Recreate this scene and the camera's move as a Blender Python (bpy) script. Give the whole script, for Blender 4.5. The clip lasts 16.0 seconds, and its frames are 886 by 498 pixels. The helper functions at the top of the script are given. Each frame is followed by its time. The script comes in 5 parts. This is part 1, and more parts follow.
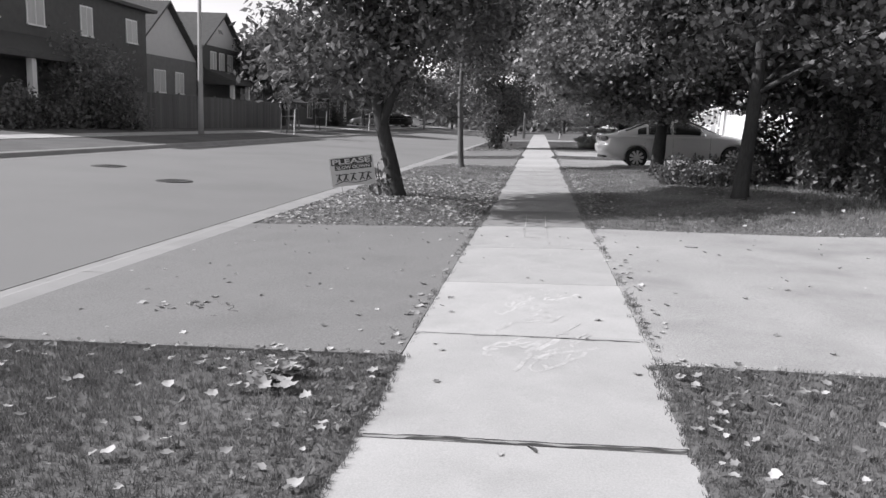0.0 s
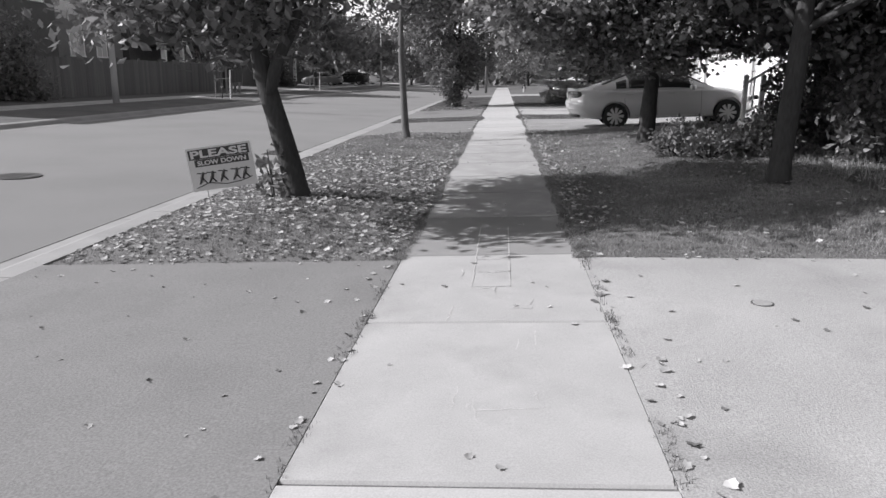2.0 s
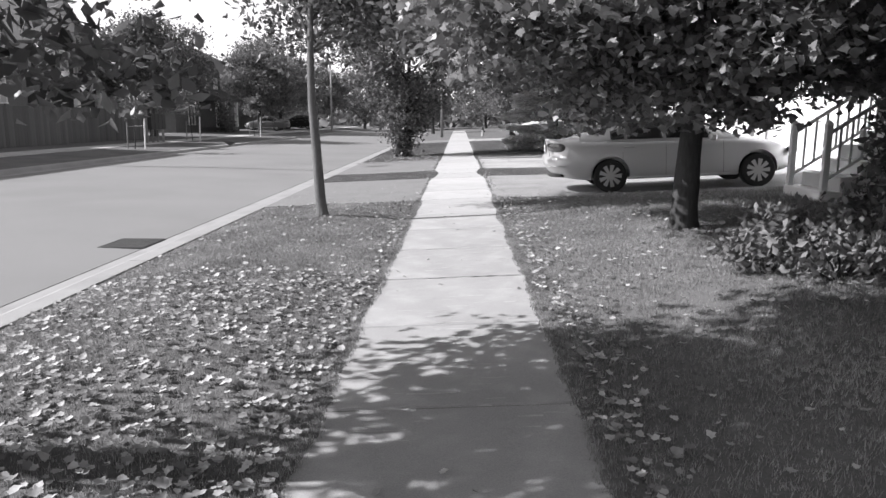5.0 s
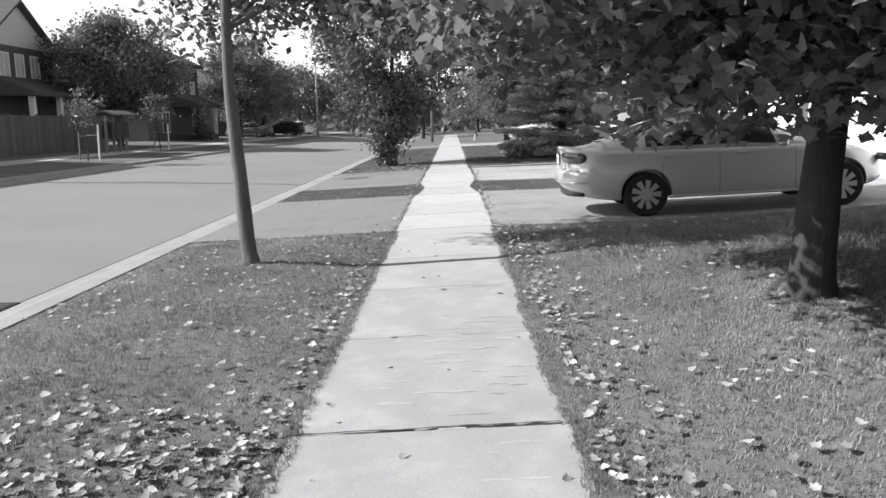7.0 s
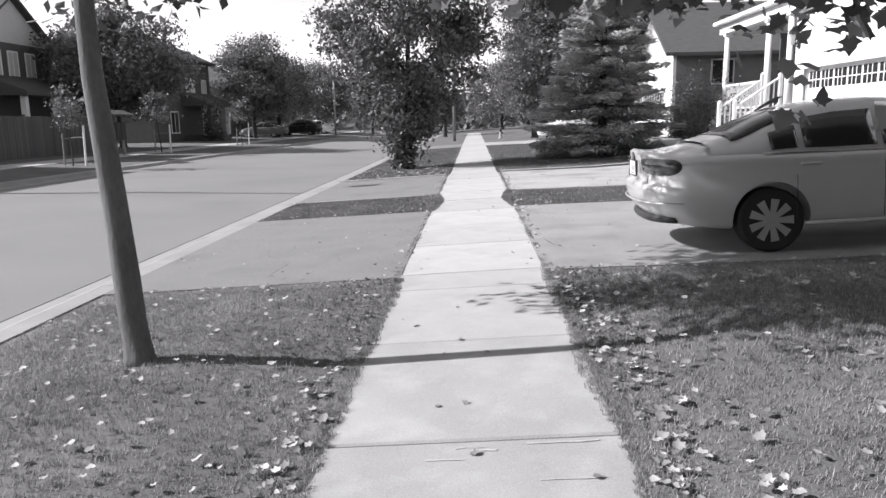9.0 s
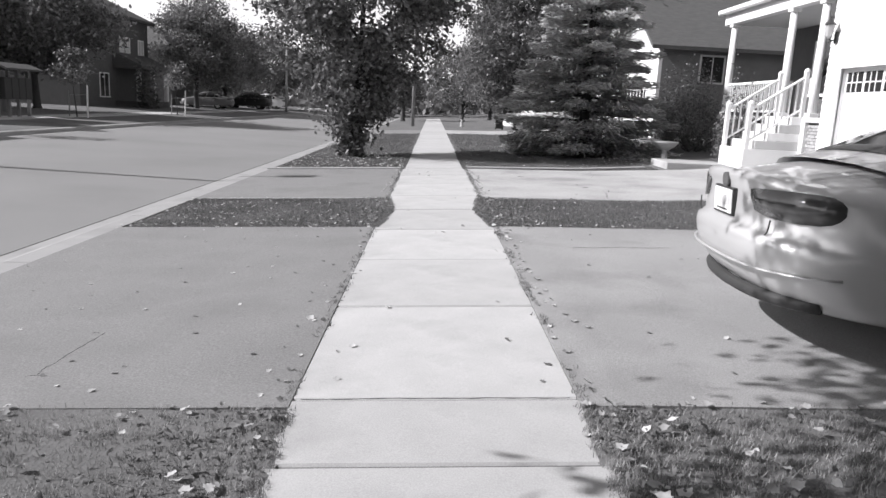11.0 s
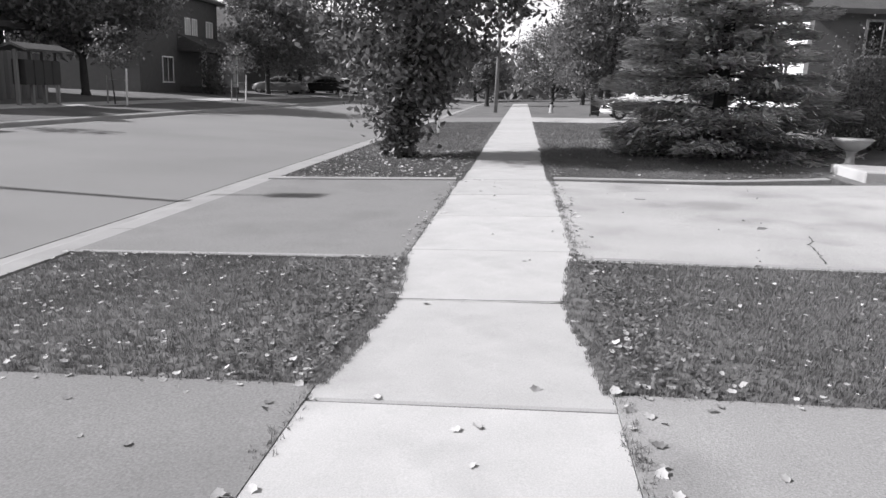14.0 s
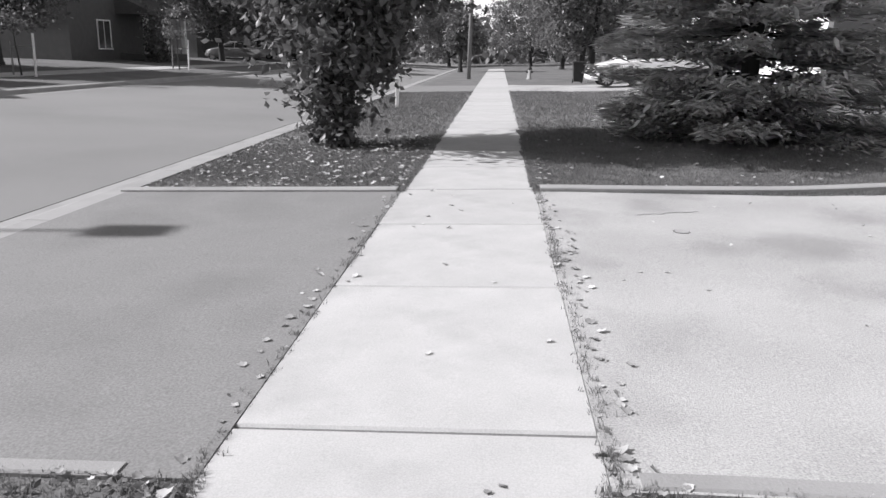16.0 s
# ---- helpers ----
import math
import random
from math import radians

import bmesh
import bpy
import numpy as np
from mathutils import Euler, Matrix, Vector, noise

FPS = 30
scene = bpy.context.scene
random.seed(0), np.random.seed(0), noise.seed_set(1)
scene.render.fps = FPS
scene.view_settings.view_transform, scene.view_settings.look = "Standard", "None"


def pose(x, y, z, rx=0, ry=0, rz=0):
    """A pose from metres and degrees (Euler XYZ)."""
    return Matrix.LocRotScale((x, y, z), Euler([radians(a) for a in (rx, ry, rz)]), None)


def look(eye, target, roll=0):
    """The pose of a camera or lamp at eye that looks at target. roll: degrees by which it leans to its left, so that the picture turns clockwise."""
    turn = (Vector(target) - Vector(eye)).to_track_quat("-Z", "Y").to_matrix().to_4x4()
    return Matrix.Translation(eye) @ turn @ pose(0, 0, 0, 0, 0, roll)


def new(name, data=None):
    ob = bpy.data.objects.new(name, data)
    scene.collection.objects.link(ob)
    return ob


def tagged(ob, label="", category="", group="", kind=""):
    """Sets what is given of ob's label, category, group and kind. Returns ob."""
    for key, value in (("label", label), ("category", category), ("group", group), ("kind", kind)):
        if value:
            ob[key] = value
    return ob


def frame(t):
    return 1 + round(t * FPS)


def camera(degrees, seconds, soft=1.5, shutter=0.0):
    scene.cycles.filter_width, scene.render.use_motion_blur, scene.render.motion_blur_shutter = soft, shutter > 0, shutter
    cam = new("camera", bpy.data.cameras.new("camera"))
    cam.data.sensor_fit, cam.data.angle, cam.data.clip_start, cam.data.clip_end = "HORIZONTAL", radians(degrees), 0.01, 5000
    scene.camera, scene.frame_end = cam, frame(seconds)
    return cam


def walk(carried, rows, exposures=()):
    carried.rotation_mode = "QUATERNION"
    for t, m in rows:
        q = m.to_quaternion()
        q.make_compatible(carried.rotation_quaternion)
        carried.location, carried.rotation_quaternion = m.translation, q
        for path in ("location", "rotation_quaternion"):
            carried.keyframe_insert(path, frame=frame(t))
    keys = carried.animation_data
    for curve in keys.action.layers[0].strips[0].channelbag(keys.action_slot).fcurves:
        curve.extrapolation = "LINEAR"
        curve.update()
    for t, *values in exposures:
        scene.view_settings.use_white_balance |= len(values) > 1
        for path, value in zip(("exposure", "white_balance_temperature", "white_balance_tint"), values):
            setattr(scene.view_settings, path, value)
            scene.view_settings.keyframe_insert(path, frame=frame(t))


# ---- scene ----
cam = camera(63.6, 16.0)
PATH = [
    (0, (-0.016, -0.085, 1.367), (-0.26, 1.868, 1.013), 2.7),
    (0.5, (0.018, 0.797, 1.367), (-0.185, 2.747, 0.975), 0.5),
    (1, (0.059, 1.804, 1.351), (-0.15, 3.749, 0.936), 1.5),
    (1.5, (0.043, 2.731, 1.454), (-0.127, 4.669, 0.991), 1.5),
    (2, (0.061, 3.639, 1.487), (-0.091, 5.577, 1.016), 0.8),
    (2.5, (-0.053, 4.783, 1.496), (-0.171, 6.73, 1.054), 0.5),
    (3, (-0.005, 5.683, 1.514), (-0.161, 7.637, 1.117), -1.2),
    (3.5, (-0.008, 6.666, 1.561), (-0.152, 8.637, 1.252), -0.6),
    (4, (0.037, 7.515, 1.628), (-0.043, 9.493, 1.341), -0.7),
    (4.2, (0.032, 7.849, 1.621), (-0.014, 9.825, 1.313), -0.2),
    (6.3, (0.127, 11.429, 1.659), (0.071, 13.392, 1.282), 0.8),
    (6.5, (0.131, 11.873, 1.617), (0.082, 13.837, 1.242), 0.6),
    (7, (0.128, 12.724, 1.621), (0.101, 14.693, 1.271), -0.5),
    (7.5, (0.134, 13.607, 1.606), (0.022, 15.565, 1.21), 1.2),
    (8, (0.081, 14.374, 1.636), (-0.001, 16.35, 1.337), -2.1),
    (8.2, (0.091, 14.741, 1.586), (-0.004, 16.714, 1.277), -1.5),
    (10.3, (-0.093, 18.759, 1.572), (-0.175, 20.721, 1.191), -0.5),
    (10.5, (-0.1, 19.095, 1.549), (-0.172, 21.063, 1.204), 0.9),
    (11, (-0.082, 20.149, 1.511), (-0.036, 22.11, 1.119), 2.9),
    (11.5, (0.035, 21.195, 1.481), (0.12, 23.162, 1.129), 0.7),
    (12, (0.105, 22.001, 1.46), (0.198, 23.973, 1.141), 3.2),
    (12.5, (0.173, 22.89, 1.49), (0.202, 24.854, 1.112), 1.2),
    (13, (0.189, 23.857, 1.454), (0.101, 25.816, 1.061), 3.3),
    (13.5, (0.218, 24.835, 1.456), (0.094, 26.783, 1.023), 2.2),
    (14, (0.209, 25.73, 1.485), (0.015, 27.67, 1.041), 2.5),
    (14.5, (0.205, 26.725, 1.469), (0.085, 28.669, 1.013), 1.1),
    (15, (0.216, 27.709, 1.463), (0.116, 29.648, 0.98), 1.9),
    (15.5, (0.205, 28.741, 1.456), (0.123, 30.674, 0.95), 1.6),
    (16, (0.275, 29.644, 1.503), (0.145, 31.568, 0.97), 2.0),
]
walk(cam, [(t, look(eye, target, roll)) for t, eye, target, roll in PATH], [(t, e, 6450, 14) for t, e in ((0, 0.40), (2, 0.40), (3, 0.62), (4, 0.82), (6.5, 0.74), (8.2, 0.68), (10.5, 0.62), (11.6, 0.42), (13, 0.45), (14.5, 0.58), (16, 0.56))])

# ---- light ----
SHADOW = Vector((1.0, 0.07, 0.0)).normalized()
SUN_UP = radians(34)
to_sun = Vector((-SHADOW.x * math.cos(SUN_UP), -SHADOW.y * math.cos(SUN_UP), math.sin(SUN_UP)))
world = bpy.data.worlds.new("sky")
scene.world = world
world.use_nodes = True
wn = world.node_tree
sky = wn.nodes.new("ShaderNodeTexSky")
sky.sky_type = "NISHITA"
sky.sun_disc = False
sky.sun_elevation = SUN_UP
sky.sun_rotation = math.atan2(to_sun.x, to_sun.y)
sky.air_density, sky.dust_density = 1.0, 0.4
grey_sky = wn.nodes.new("ShaderNodeRGBToBW")
wn.links.new(sky.outputs[0], grey_sky.inputs[0])
wn.links.new(grey_sky.outputs[0], wn.nodes["Background"].inputs[0])
wn.nodes["Background"].inputs[1].default_value = 0.15
sun = new("sun", bpy.data.lights.new("sun", "SUN"))
sun.data.energy, sun.data.angle = 4.8, radians(0.6)
sun.matrix_world = look(to_sun * 60, (0, 0, 0))

# ---- materials (a monochrome film: greys with the real surfaces' lightness) ----


def material(name, base, spread=0.12, rough=0.8, scale=6.0, fine=90.0, bump=0.3, metal=0.0, spots=0.0, coat=0.0, random_spread=0.0, island=0.0, translucent=0.0, stretch=(1, 1, 1), spot_size=2.0, spec=0.3, grain=1.0):
    m = bpy.data.materials.new(name)
    m.use_nodes = True
    nt = m.node_tree
    n, link = nt.nodes, nt.links.new
    b = n["Principled BSDF"]
    tc = n.new("ShaderNodeTexCoord")
    mp = n.new("ShaderNodeMapping")
    mp.inputs["Scale"].default_value = stretch
    link(tc.outputs["Object"], mp.inputs[0])
    big, small = n.new("ShaderNodeTexNoise"), n.new("ShaderNodeTexNoise")
    big.inputs["Scale"].default_value, big.inputs["Detail"].default_value = scale, 6
    small.inputs["Scale"].default_value, small.inputs["Detail"].default_value = fine, 3
    link(mp.outputs[0], big.inputs["Vector"])
    link(mp.outputs[0], small.inputs["Vector"])

    def mathnode(op, a, c):
        x = n.new("ShaderNodeMath")
        x.operation = op
        for i, v in enumerate((a, c)):
            if isinstance(v, (int, float)):
                x.inputs[i].default_value = v
            else:
                link(v, x.inputs[i])
        return x.outputs[0]
    v1 = mathnode("MULTIPLY", mathnode("SUBTRACT", big.outputs["Fac"], 0.5), spread * 3.0)
    v2 = mathnode("MULTIPLY", mathnode("SUBTRACT", small.outputs["Fac"], 0.5), spread * 2.2 * grain)
    total = mathnode("ADD", mathnode("ADD", v1, v2), 1.0)
    if random_spread:
        oi = n.new("ShaderNodeObjectInfo")
        total = mathnode("MULTIPLY", total, mathnode("ADD", mathnode("MULTIPLY", oi.outputs["Random"], random_spread), 1 - random_spread / 2))
    if island:
        ge = n.new("ShaderNodeNewGeometry")
        total = mathnode("MULTIPLY", total, mathnode("ADD", mathnode("MULTIPLY", ge.outputs["Random Per Island"], island), 1 - island / 2))
    if spots:
        sp = n.new("ShaderNodeTexNoise")
        sp.inputs["Scale"].default_value, sp.inputs["Detail"].default_value = spot_size, 8
        link(mp.outputs[0], sp.inputs["Vector"])
        ramp = n.new("ShaderNodeMapRange")
        ramp.inputs[1].default_value, ramp.inputs[2].default_value = 0.5, 0.68
        ramp.inputs[3].default_value, ramp.inputs[4].default_value = 1.0, 1.0 - spots
        link(sp.outputs["Fac"], ramp.inputs[0])
        total = mathnode("MULTIPLY", total, ramp.outputs[0])
    val = mathnode("MULTIPLY", total, base)
    col = n.new("ShaderNodeCombineColor")
    for i in range(3):
        link(val, col.inputs[i])
    link(col.outputs[0], b.inputs["Base Color"])
    b.inputs["Roughness"].default_value = rough
    b.inputs["Metallic"].default_value = metal
    b.inputs["Coat Weight"].default_value = coat
    b.inputs["Specular IOR Level"].default_value = spec
    if bump:
        bp = n.new("ShaderNodeBump")
        bp.inputs["Strength"].default_value, bp.inputs["Distance"].default_value = bump, 0.01
        link(small.outputs["Fac"], bp.inputs["Height"])
        link(bp.outputs[0], b.inputs["Normal"])
    if translucent:
        tr, mx = n.new("ShaderNodeBsdfTranslucent"), n.new("ShaderNodeMixShader")
        link(col.outputs[0], tr.inputs[0])
        mx.inputs[0].default_value = translucent
        link(b.outputs[0], mx.inputs[1])
        link(tr.outputs[0], mx.inputs[2])
        link(mx.outputs[0], n["Material Output"].inputs[0])
    return m


def glass_material(name, tint=0.9, rough=0.02):
    m = bpy.data.materials.new(name)
    m.use_nodes = True
    nt = m.node_tree
    b = nt.nodes["Principled BSDF"]
    b.inputs["Base Color"].default_value = (tint, tint, tint, 1)
    b.inputs["Roughness"].default_value = rough
    b.inputs["Transmission Weight"].default_value = 1.0
    b.inputs["IOR"].default_value = 1.1
    return m


M_CONCRETE = material("sidewalk_concrete", 0.42, 0.17, 0.9, 1.6, 130, 0.09, random_spread=0.14, spots=0.2, spot_size=1.4, grain=1.4)
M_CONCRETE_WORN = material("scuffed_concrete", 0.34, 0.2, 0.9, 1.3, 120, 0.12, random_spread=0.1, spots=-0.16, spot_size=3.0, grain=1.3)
M_CONCRETE_DARK = material("darker_concrete", 0.27, 0.15, 0.9, 1.3, 140, 0.25, spots=0.15, spot_size=1.2)
M_KERB = material("kerb_concrete", 0.3, 0.12, 0.9, 1.2, 90, 0.3, spots=0.12, spot_size=0.8)
M_ROAD = material("road_asphalt", 0.23, 0.07, 0.9, 0.35, 220, 0.25, spots=0.08, spot_size=0.25, spec=0.2)
M_DRIVE = material("driveway_asphalt", 0.375, 0.2, 0.9, 0.7, 110, 0.35, spots=0.24, spot_size=0.9, spec=0.2, grain=2.6)
M_DRIVE_GREY = material("grey_driveway_asphalt", 0.285, 0.2, 0.9, 0.7, 110, 0.35, spots=0.24, spot_size=0.9, spec=0.2, grain=2.4)
M_APRON = material("apron_asphalt", 0.215, 0.16, 0.9, 0.8, 80, 0.22, spots=0.2, spot_size=0.8, spec=0.2, grain=2.6)
M_DARK = material("joint_dirt", 0.05, 0.3, 1.0, 12, 80, 0.4)
M_LAWN = material("lawn_soil_grass", 0.16, 0.28, 1.0, 1.2, 60, 0.8, spots=0.25, spot_size=0.6, spec=0.1)
M_BLADE = material("grass_blades", 0.30, 0.55, 0.7, 1.1, 30, 0.0, island=0.7, translucent=0.3, spec=0.2)
M_BLADE_DARK = material("dark_grass_blades", 0.18, 0.35, 0.7, 1.0, 30, 0.0, island=0.7, translucent=0.3, spec=0.2)
M_DEAD = material("fallen_leaves", 0.38, 0.15, 0.7, 3, 40, 0.0, island=1.1, translucent=0.15, spec=0.3)
M_BARK = material("bark", 0.055, 0.3, 0.95, 5, 40, 0.9, stretch=(1, 1, 0.25))
M_BARK_PALE = material("pale_bark", 0.13, 0.25, 0.95, 5, 40, 0.7, stretch=(1, 1, 0.4))
M_LEAF = material("maple_leaves", 0.15, 0.12, 0.45, 1.0, 20, 0.0, island=1.0, translucent=0.33, spec=0.4)
M_MAPLE = material("large_maple_leaves", 0.19, 0.12, 0.42, 1.0, 20, 0.0, island=1.0, translucent=0.35, spec=0.5)
M_LEAF_B = material("ash_leaves", 0.18, 0.12, 0.5, 1.0, 20, 0.0, island=0.8, translucent=0.3, spec=0.35)
M_NEEDLE = material("spruce_needles", 0.58, 0.12, 0.7, 1.0, 20, 0.0, island=0.8, translucent=0.4, spec=0.2)
M_BRICK_DARK = material("dark_brick_wall", 0.10, 0.15, 0.9, 3, 30, 0.5)
M_BRICK = material("brick_wall", 0.17, 0.15, 0.9, 3, 30, 0.5)
M_BRICK_PALE = material("pale_brick", 0.34, 0.15, 0.9, 5, 60, 0.4, random_spread=0.3)
M_SIDING = material("white_siding", 0.72, 0.04, 0.6, 2, 40, 0.1)
M_WHITE = material("white_paint", 0.78, 0.04, 0.5, 3, 60, 0.1)
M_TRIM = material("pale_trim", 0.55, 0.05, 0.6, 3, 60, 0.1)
M_ROOF = material("roof_shingles", 0.09, 0.2, 0.95, 3, 40, 0.6, stretch=(1, 1, 4))
M_GLASS_DARK = material("window_glass", 0.03, 0.05, 0.06, 1, 10, 0.0, spec=0.6)
M_CURTAIN = material("curtain", 0.5, 0.15, 0.9, 3, 12, 0.0, stretch=(8, 8, 0.3))
M_FENCE = material("fence_boards", 0.13, 0.15, 0.9, 4, 30, 0.4, random_spread=0.35, stretch=(1, 1, 0.2))
M_GALV = material("pole_concrete", 0.36, 0.08, 0.8, 3, 60, 0.2)
M_WOODPOLE = material("wooden_pole", 0.22, 0.15, 0.9, 4, 40, 0.4, stretch=(1, 1, 0.1))
M_DARKMETAL = material("dark_metal", 0.04, 0.1, 0.5, 5, 50, 0.1)
M_TYRE_DARK = material("bin_wheel_rubber", 0.03, 0.1, 0.8, 5, 60, 0.2)
M_IRON = material("cast_iron", 0.09, 0.2, 0.7, 9, 60, 0.6)
M_STONE = material("stone", 0.33, 0.15, 0.9, 4, 60, 0.4)

# ---- mesh helpers ----


def thing(name, label, category, group="", m=None, kind=""):
    ob = new(name)
    ob.empty_display_size = 0.2
    if m is not None:
        ob.matrix_basis = m
    return tagged(ob, label, category, group, kind)


def part(name, bm, mat, parent=None, label="", smooth=False):
    me = bpy.data.meshes.new(name)
    bm.normal_update()
    bm.to_mesh(me)
    bm.free()
    me.materials.append(mat)
    if smooth:
        me.polygons.foreach_set("use_smooth", [True] * len(me.polygons))
    ob = new(name, me)
    ob.parent = parent
    if label:
        ob["label"] = label
    return ob


def box(bm, x0, x1, y0, y1, z0, z1, bevel=0.0):
    r = bmesh.ops.create_cube(bm, size=1.0)
    vs = r["verts"]
    for v in vs:
        v.co = Vector(((x0 + x1) / 2 + v.co.x * (x1 - x0), (y0 + y1) / 2 + v.co.y * (y1 - y0), (z0 + z1) / 2 + v.co.z * (z1 - z0)))
    if bevel:
        es = list({e for v in vs for e in v.link_edges})
        bmesh.ops.bevel(bm, geom=es, offset=bevel, segments=1, affect="EDGES")
    return bm


def boxed(*a, **k):
    return box(bmesh.new(), *a, **k)


def tube(bm, pts, radii, sides=8, cap=True):
    """A tapering tube along points."""
    pts = [Vector(p) for p in pts]
    rings = []
    side = None
    for i, p in enumerate(pts):
        d = (pts[min(i + 1, len(pts) - 1)] - pts[max(i - 1, 0)]).normalized()
        if side is None:
            side = d.orthogonal().normalized()
        side = (side - d * side.dot(d)).normalized()
        up = d.cross(side)
        rings.append([bm.verts.new(p + radii[i] * (math.cos(2 * math.pi * k / sides) * side + math.sin(2 * math.pi * k / sides) * up)) for k in range(sides)])
    for a, c in zip(rings, rings[1:]):
        for k in range(sides):
            bm.faces.new((a[k], a[(k + 1) % sides], c[(k + 1) % sides], c[k]))
    if cap:
        bm.faces.new(list(reversed(rings[0])))
        bm.faces.new(rings[-1])
    return bm


def tubed(pts, radii, sides=8):
    return tube(bmesh.new(), pts, radii, sides)


def prism(bm, outline, y0, y1):
    """An outline in x and z, drawn out along y."""
    a = [bm.verts.new((x, y0, z)) for x, z in outline]
    c = [bm.verts.new((x, y1, z)) for x, z in outline]
    n = len(outline)
    bm.faces.new(a)
    bm.faces.new(list(reversed(c)))
    for i in range(n):
        bm.faces.new((a[i], c[i], c[(i + 1) % n], a[(i + 1) % n]))
    bmesh.ops.recalc_face_normals(bm, faces=bm.faces)
    return bm


def scatter_mesh(name, template, faces, places, sizes, turns, mat, parent=None, label=""):
    """Many small copies of a template in one mesh; turns are 3 x 3 matrices."""
    template = np.array(template, float)
    n, k = len(places), len(template)
    v = np.einsum("nij,kj->nki", turns, template) * np.asarray(sizes)[:, None, None] + np.asarray(places)[:, None, :]
    v = v.reshape(-1, 3)
    me = bpy.data.meshes.new(name)
    me.vertices.add(len(v))
    me.vertices.foreach_set("co", v.astype(np.float32).ravel())
    loops = np.concatenate([np.array(f) for f in faces])
    starts = np.cumsum([0] + [len(f) for f in faces])[:-1]
    nl = len(loops)
    all_loops = (loops[None, :] + k * np.arange(n)[:, None]).ravel()
    all_starts = (starts[None, :] + nl * np.arange(n)[:, None]).ravel()
    me.loops.add(len(all_loops))
    me.loops.foreach_set("vertex_index", all_loops.astype(np.int32))
    me.polygons.add(len(all_starts))
    me.polygons.foreach_set("loop_start", all_starts.astype(np.int32))
    me.update(calc_edges=True)
    me.materials.append(mat)
    ob = new(name, me)
    ob.parent = parent
    if label:
        ob["label"] = label
    return ob


def random_turns(rng, n, flat=0.0):
    """Random turns; flat near 1 keeps them lying down."""
    yaw = rng.uniform(0, 2 * np.pi, n)
    tilt = rng.normal(0, 1, n) * (1 - flat) * 1.1
    roll = rng.normal(0, 1, n) * (1 - flat) * 1.1
    cy, sy, ct, st, cr, sr = np.cos(yaw), np.sin(yaw), np.cos(tilt), np.sin(tilt), np.cos(roll), np.sin(roll)
    z, o = np.zeros(n), np.ones(n)
    rz = np.array([[cy, -sy, z], [sy, cy, z], [z, z, o]]).transpose(2, 0, 1)
    rx = np.array([[o, z, z], [z, ct, -st], [z, st, ct]]).transpose(2, 0, 1)
    ry = np.array([[cr, z, sr], [z, o, z], [-sr, z, cr]]).transpose(2, 0, 1)
    return rz @ rx @ ry


def lobed_leaf():
    pts = [(0, -0.25, 0)]
    for ang, r in ((-58, 0.55), (-32, 0.42), (2, 0.8), (24, 0.5), (48, 0.6), (90, 1.0), (132, 0.6), (156, 0.5), (178, 0.8), (212, 0.42), (238, 0.55)):
        x, y = r * math.cos(radians(ang)), r * math.sin(radians(ang))
        pts.append((x, y, -0.22 * abs(x) - 0.18 * y * y))
    return [(x * 0.62, y * 0.62, z * 0.62) for x, y, z in pts]


LOBED, LOBED_F = lobed_leaf(), [tuple(range(12))]
OVAL, OVAL_F = [(0, -0.5, 0), (0.3, -0.05, -0.1), (0, 0.55, 0.0), (-0.3, -0.05, -0.1)], [(0, 1, 2), (0, 2, 3)]


def dry_leaf():
    """A crumpled lobed leaf: an uneven outline round a low middle, its tips curled up."""
    pts = [(0.0, 0.0, 0.0)]
    for k, (ang, r) in enumerate(((-90, 0.40), (-55, 0.38), (-20, 0.46), (12, 0.36), (40, 0.47), (68, 0.40), (95, 0.62), (120, 0.37), (150, 0.42), (176, 0.35), (206, 0.50), (240, 0.36))):
        a = radians(ang)
        pts.append((r * math.cos(a), r * math.sin(a), 0.06 + 0.5 * max(0.0, r - 0.3) * (1.7 if k % 3 else 0.2) + 0.09 * math.sin(k * 2.3)))
    return pts, [(0, k + 1, (k + 1) % 12 + 1) for k in range(12)]


CURLED, CURLED_F = dry_leaf()

# ---- ground ----


VERGE_RISE = [(-3.92, 0.0), (-3.3, 0.08), (-2.6, 0.16), (-1.9, 0.13), (-1.2, 0.05), (-0.85, 0.0), (0.85, 0.0), (1.5, 0.05), (2.9, 0.17), (4.5, 0.16), (6.0, 0.08), (7.5, 0.0)]


def rise(x, y):
    """The swell of the wide lawns between the first two driveways."""
    if not 9.4 < y < 23.55 or not -3.92 < x < 7.5:
        return 0.0
    w = 1.0
    for d in (y - 9.4, 23.55 - y):
        f = min(1.0, d / 1.3)
        w *= f * f * (3 - 2 * f)
    for a, c in zip(VERGE_RISE, VERGE_RISE[1:]):
        if x <= c[0]:
            return w * (a[1] + (c[1] - a[1]) * (x - a[0]) / (c[0] - a[0]))
    return 0.0


def ground_z(x, y=-100.0):
    """Height of the ground across the street: falling to the road, rising to the houses."""
    return street_z(x) + rise(x, y)


def street_z(x):
    if x > 6.0:
        return min(0.265 + 0.095 * (x - 6.0), 0.75)
    if x > 3.5:
        return 0.12 + 0.058 * (x - 3.5)
    if x > 1.0:
        return 0.05 + 0.028 * (x - 1.0)
    if x > -4.15:
        return max(0.05 * x, -0.2)
    if x > -13.6:
        return -0.31 - 0.02 * (x + 4.65) if x < -4.65 else -0.31
    return min(0.0 + (-13.6 - x) * 0.03, 0.3)


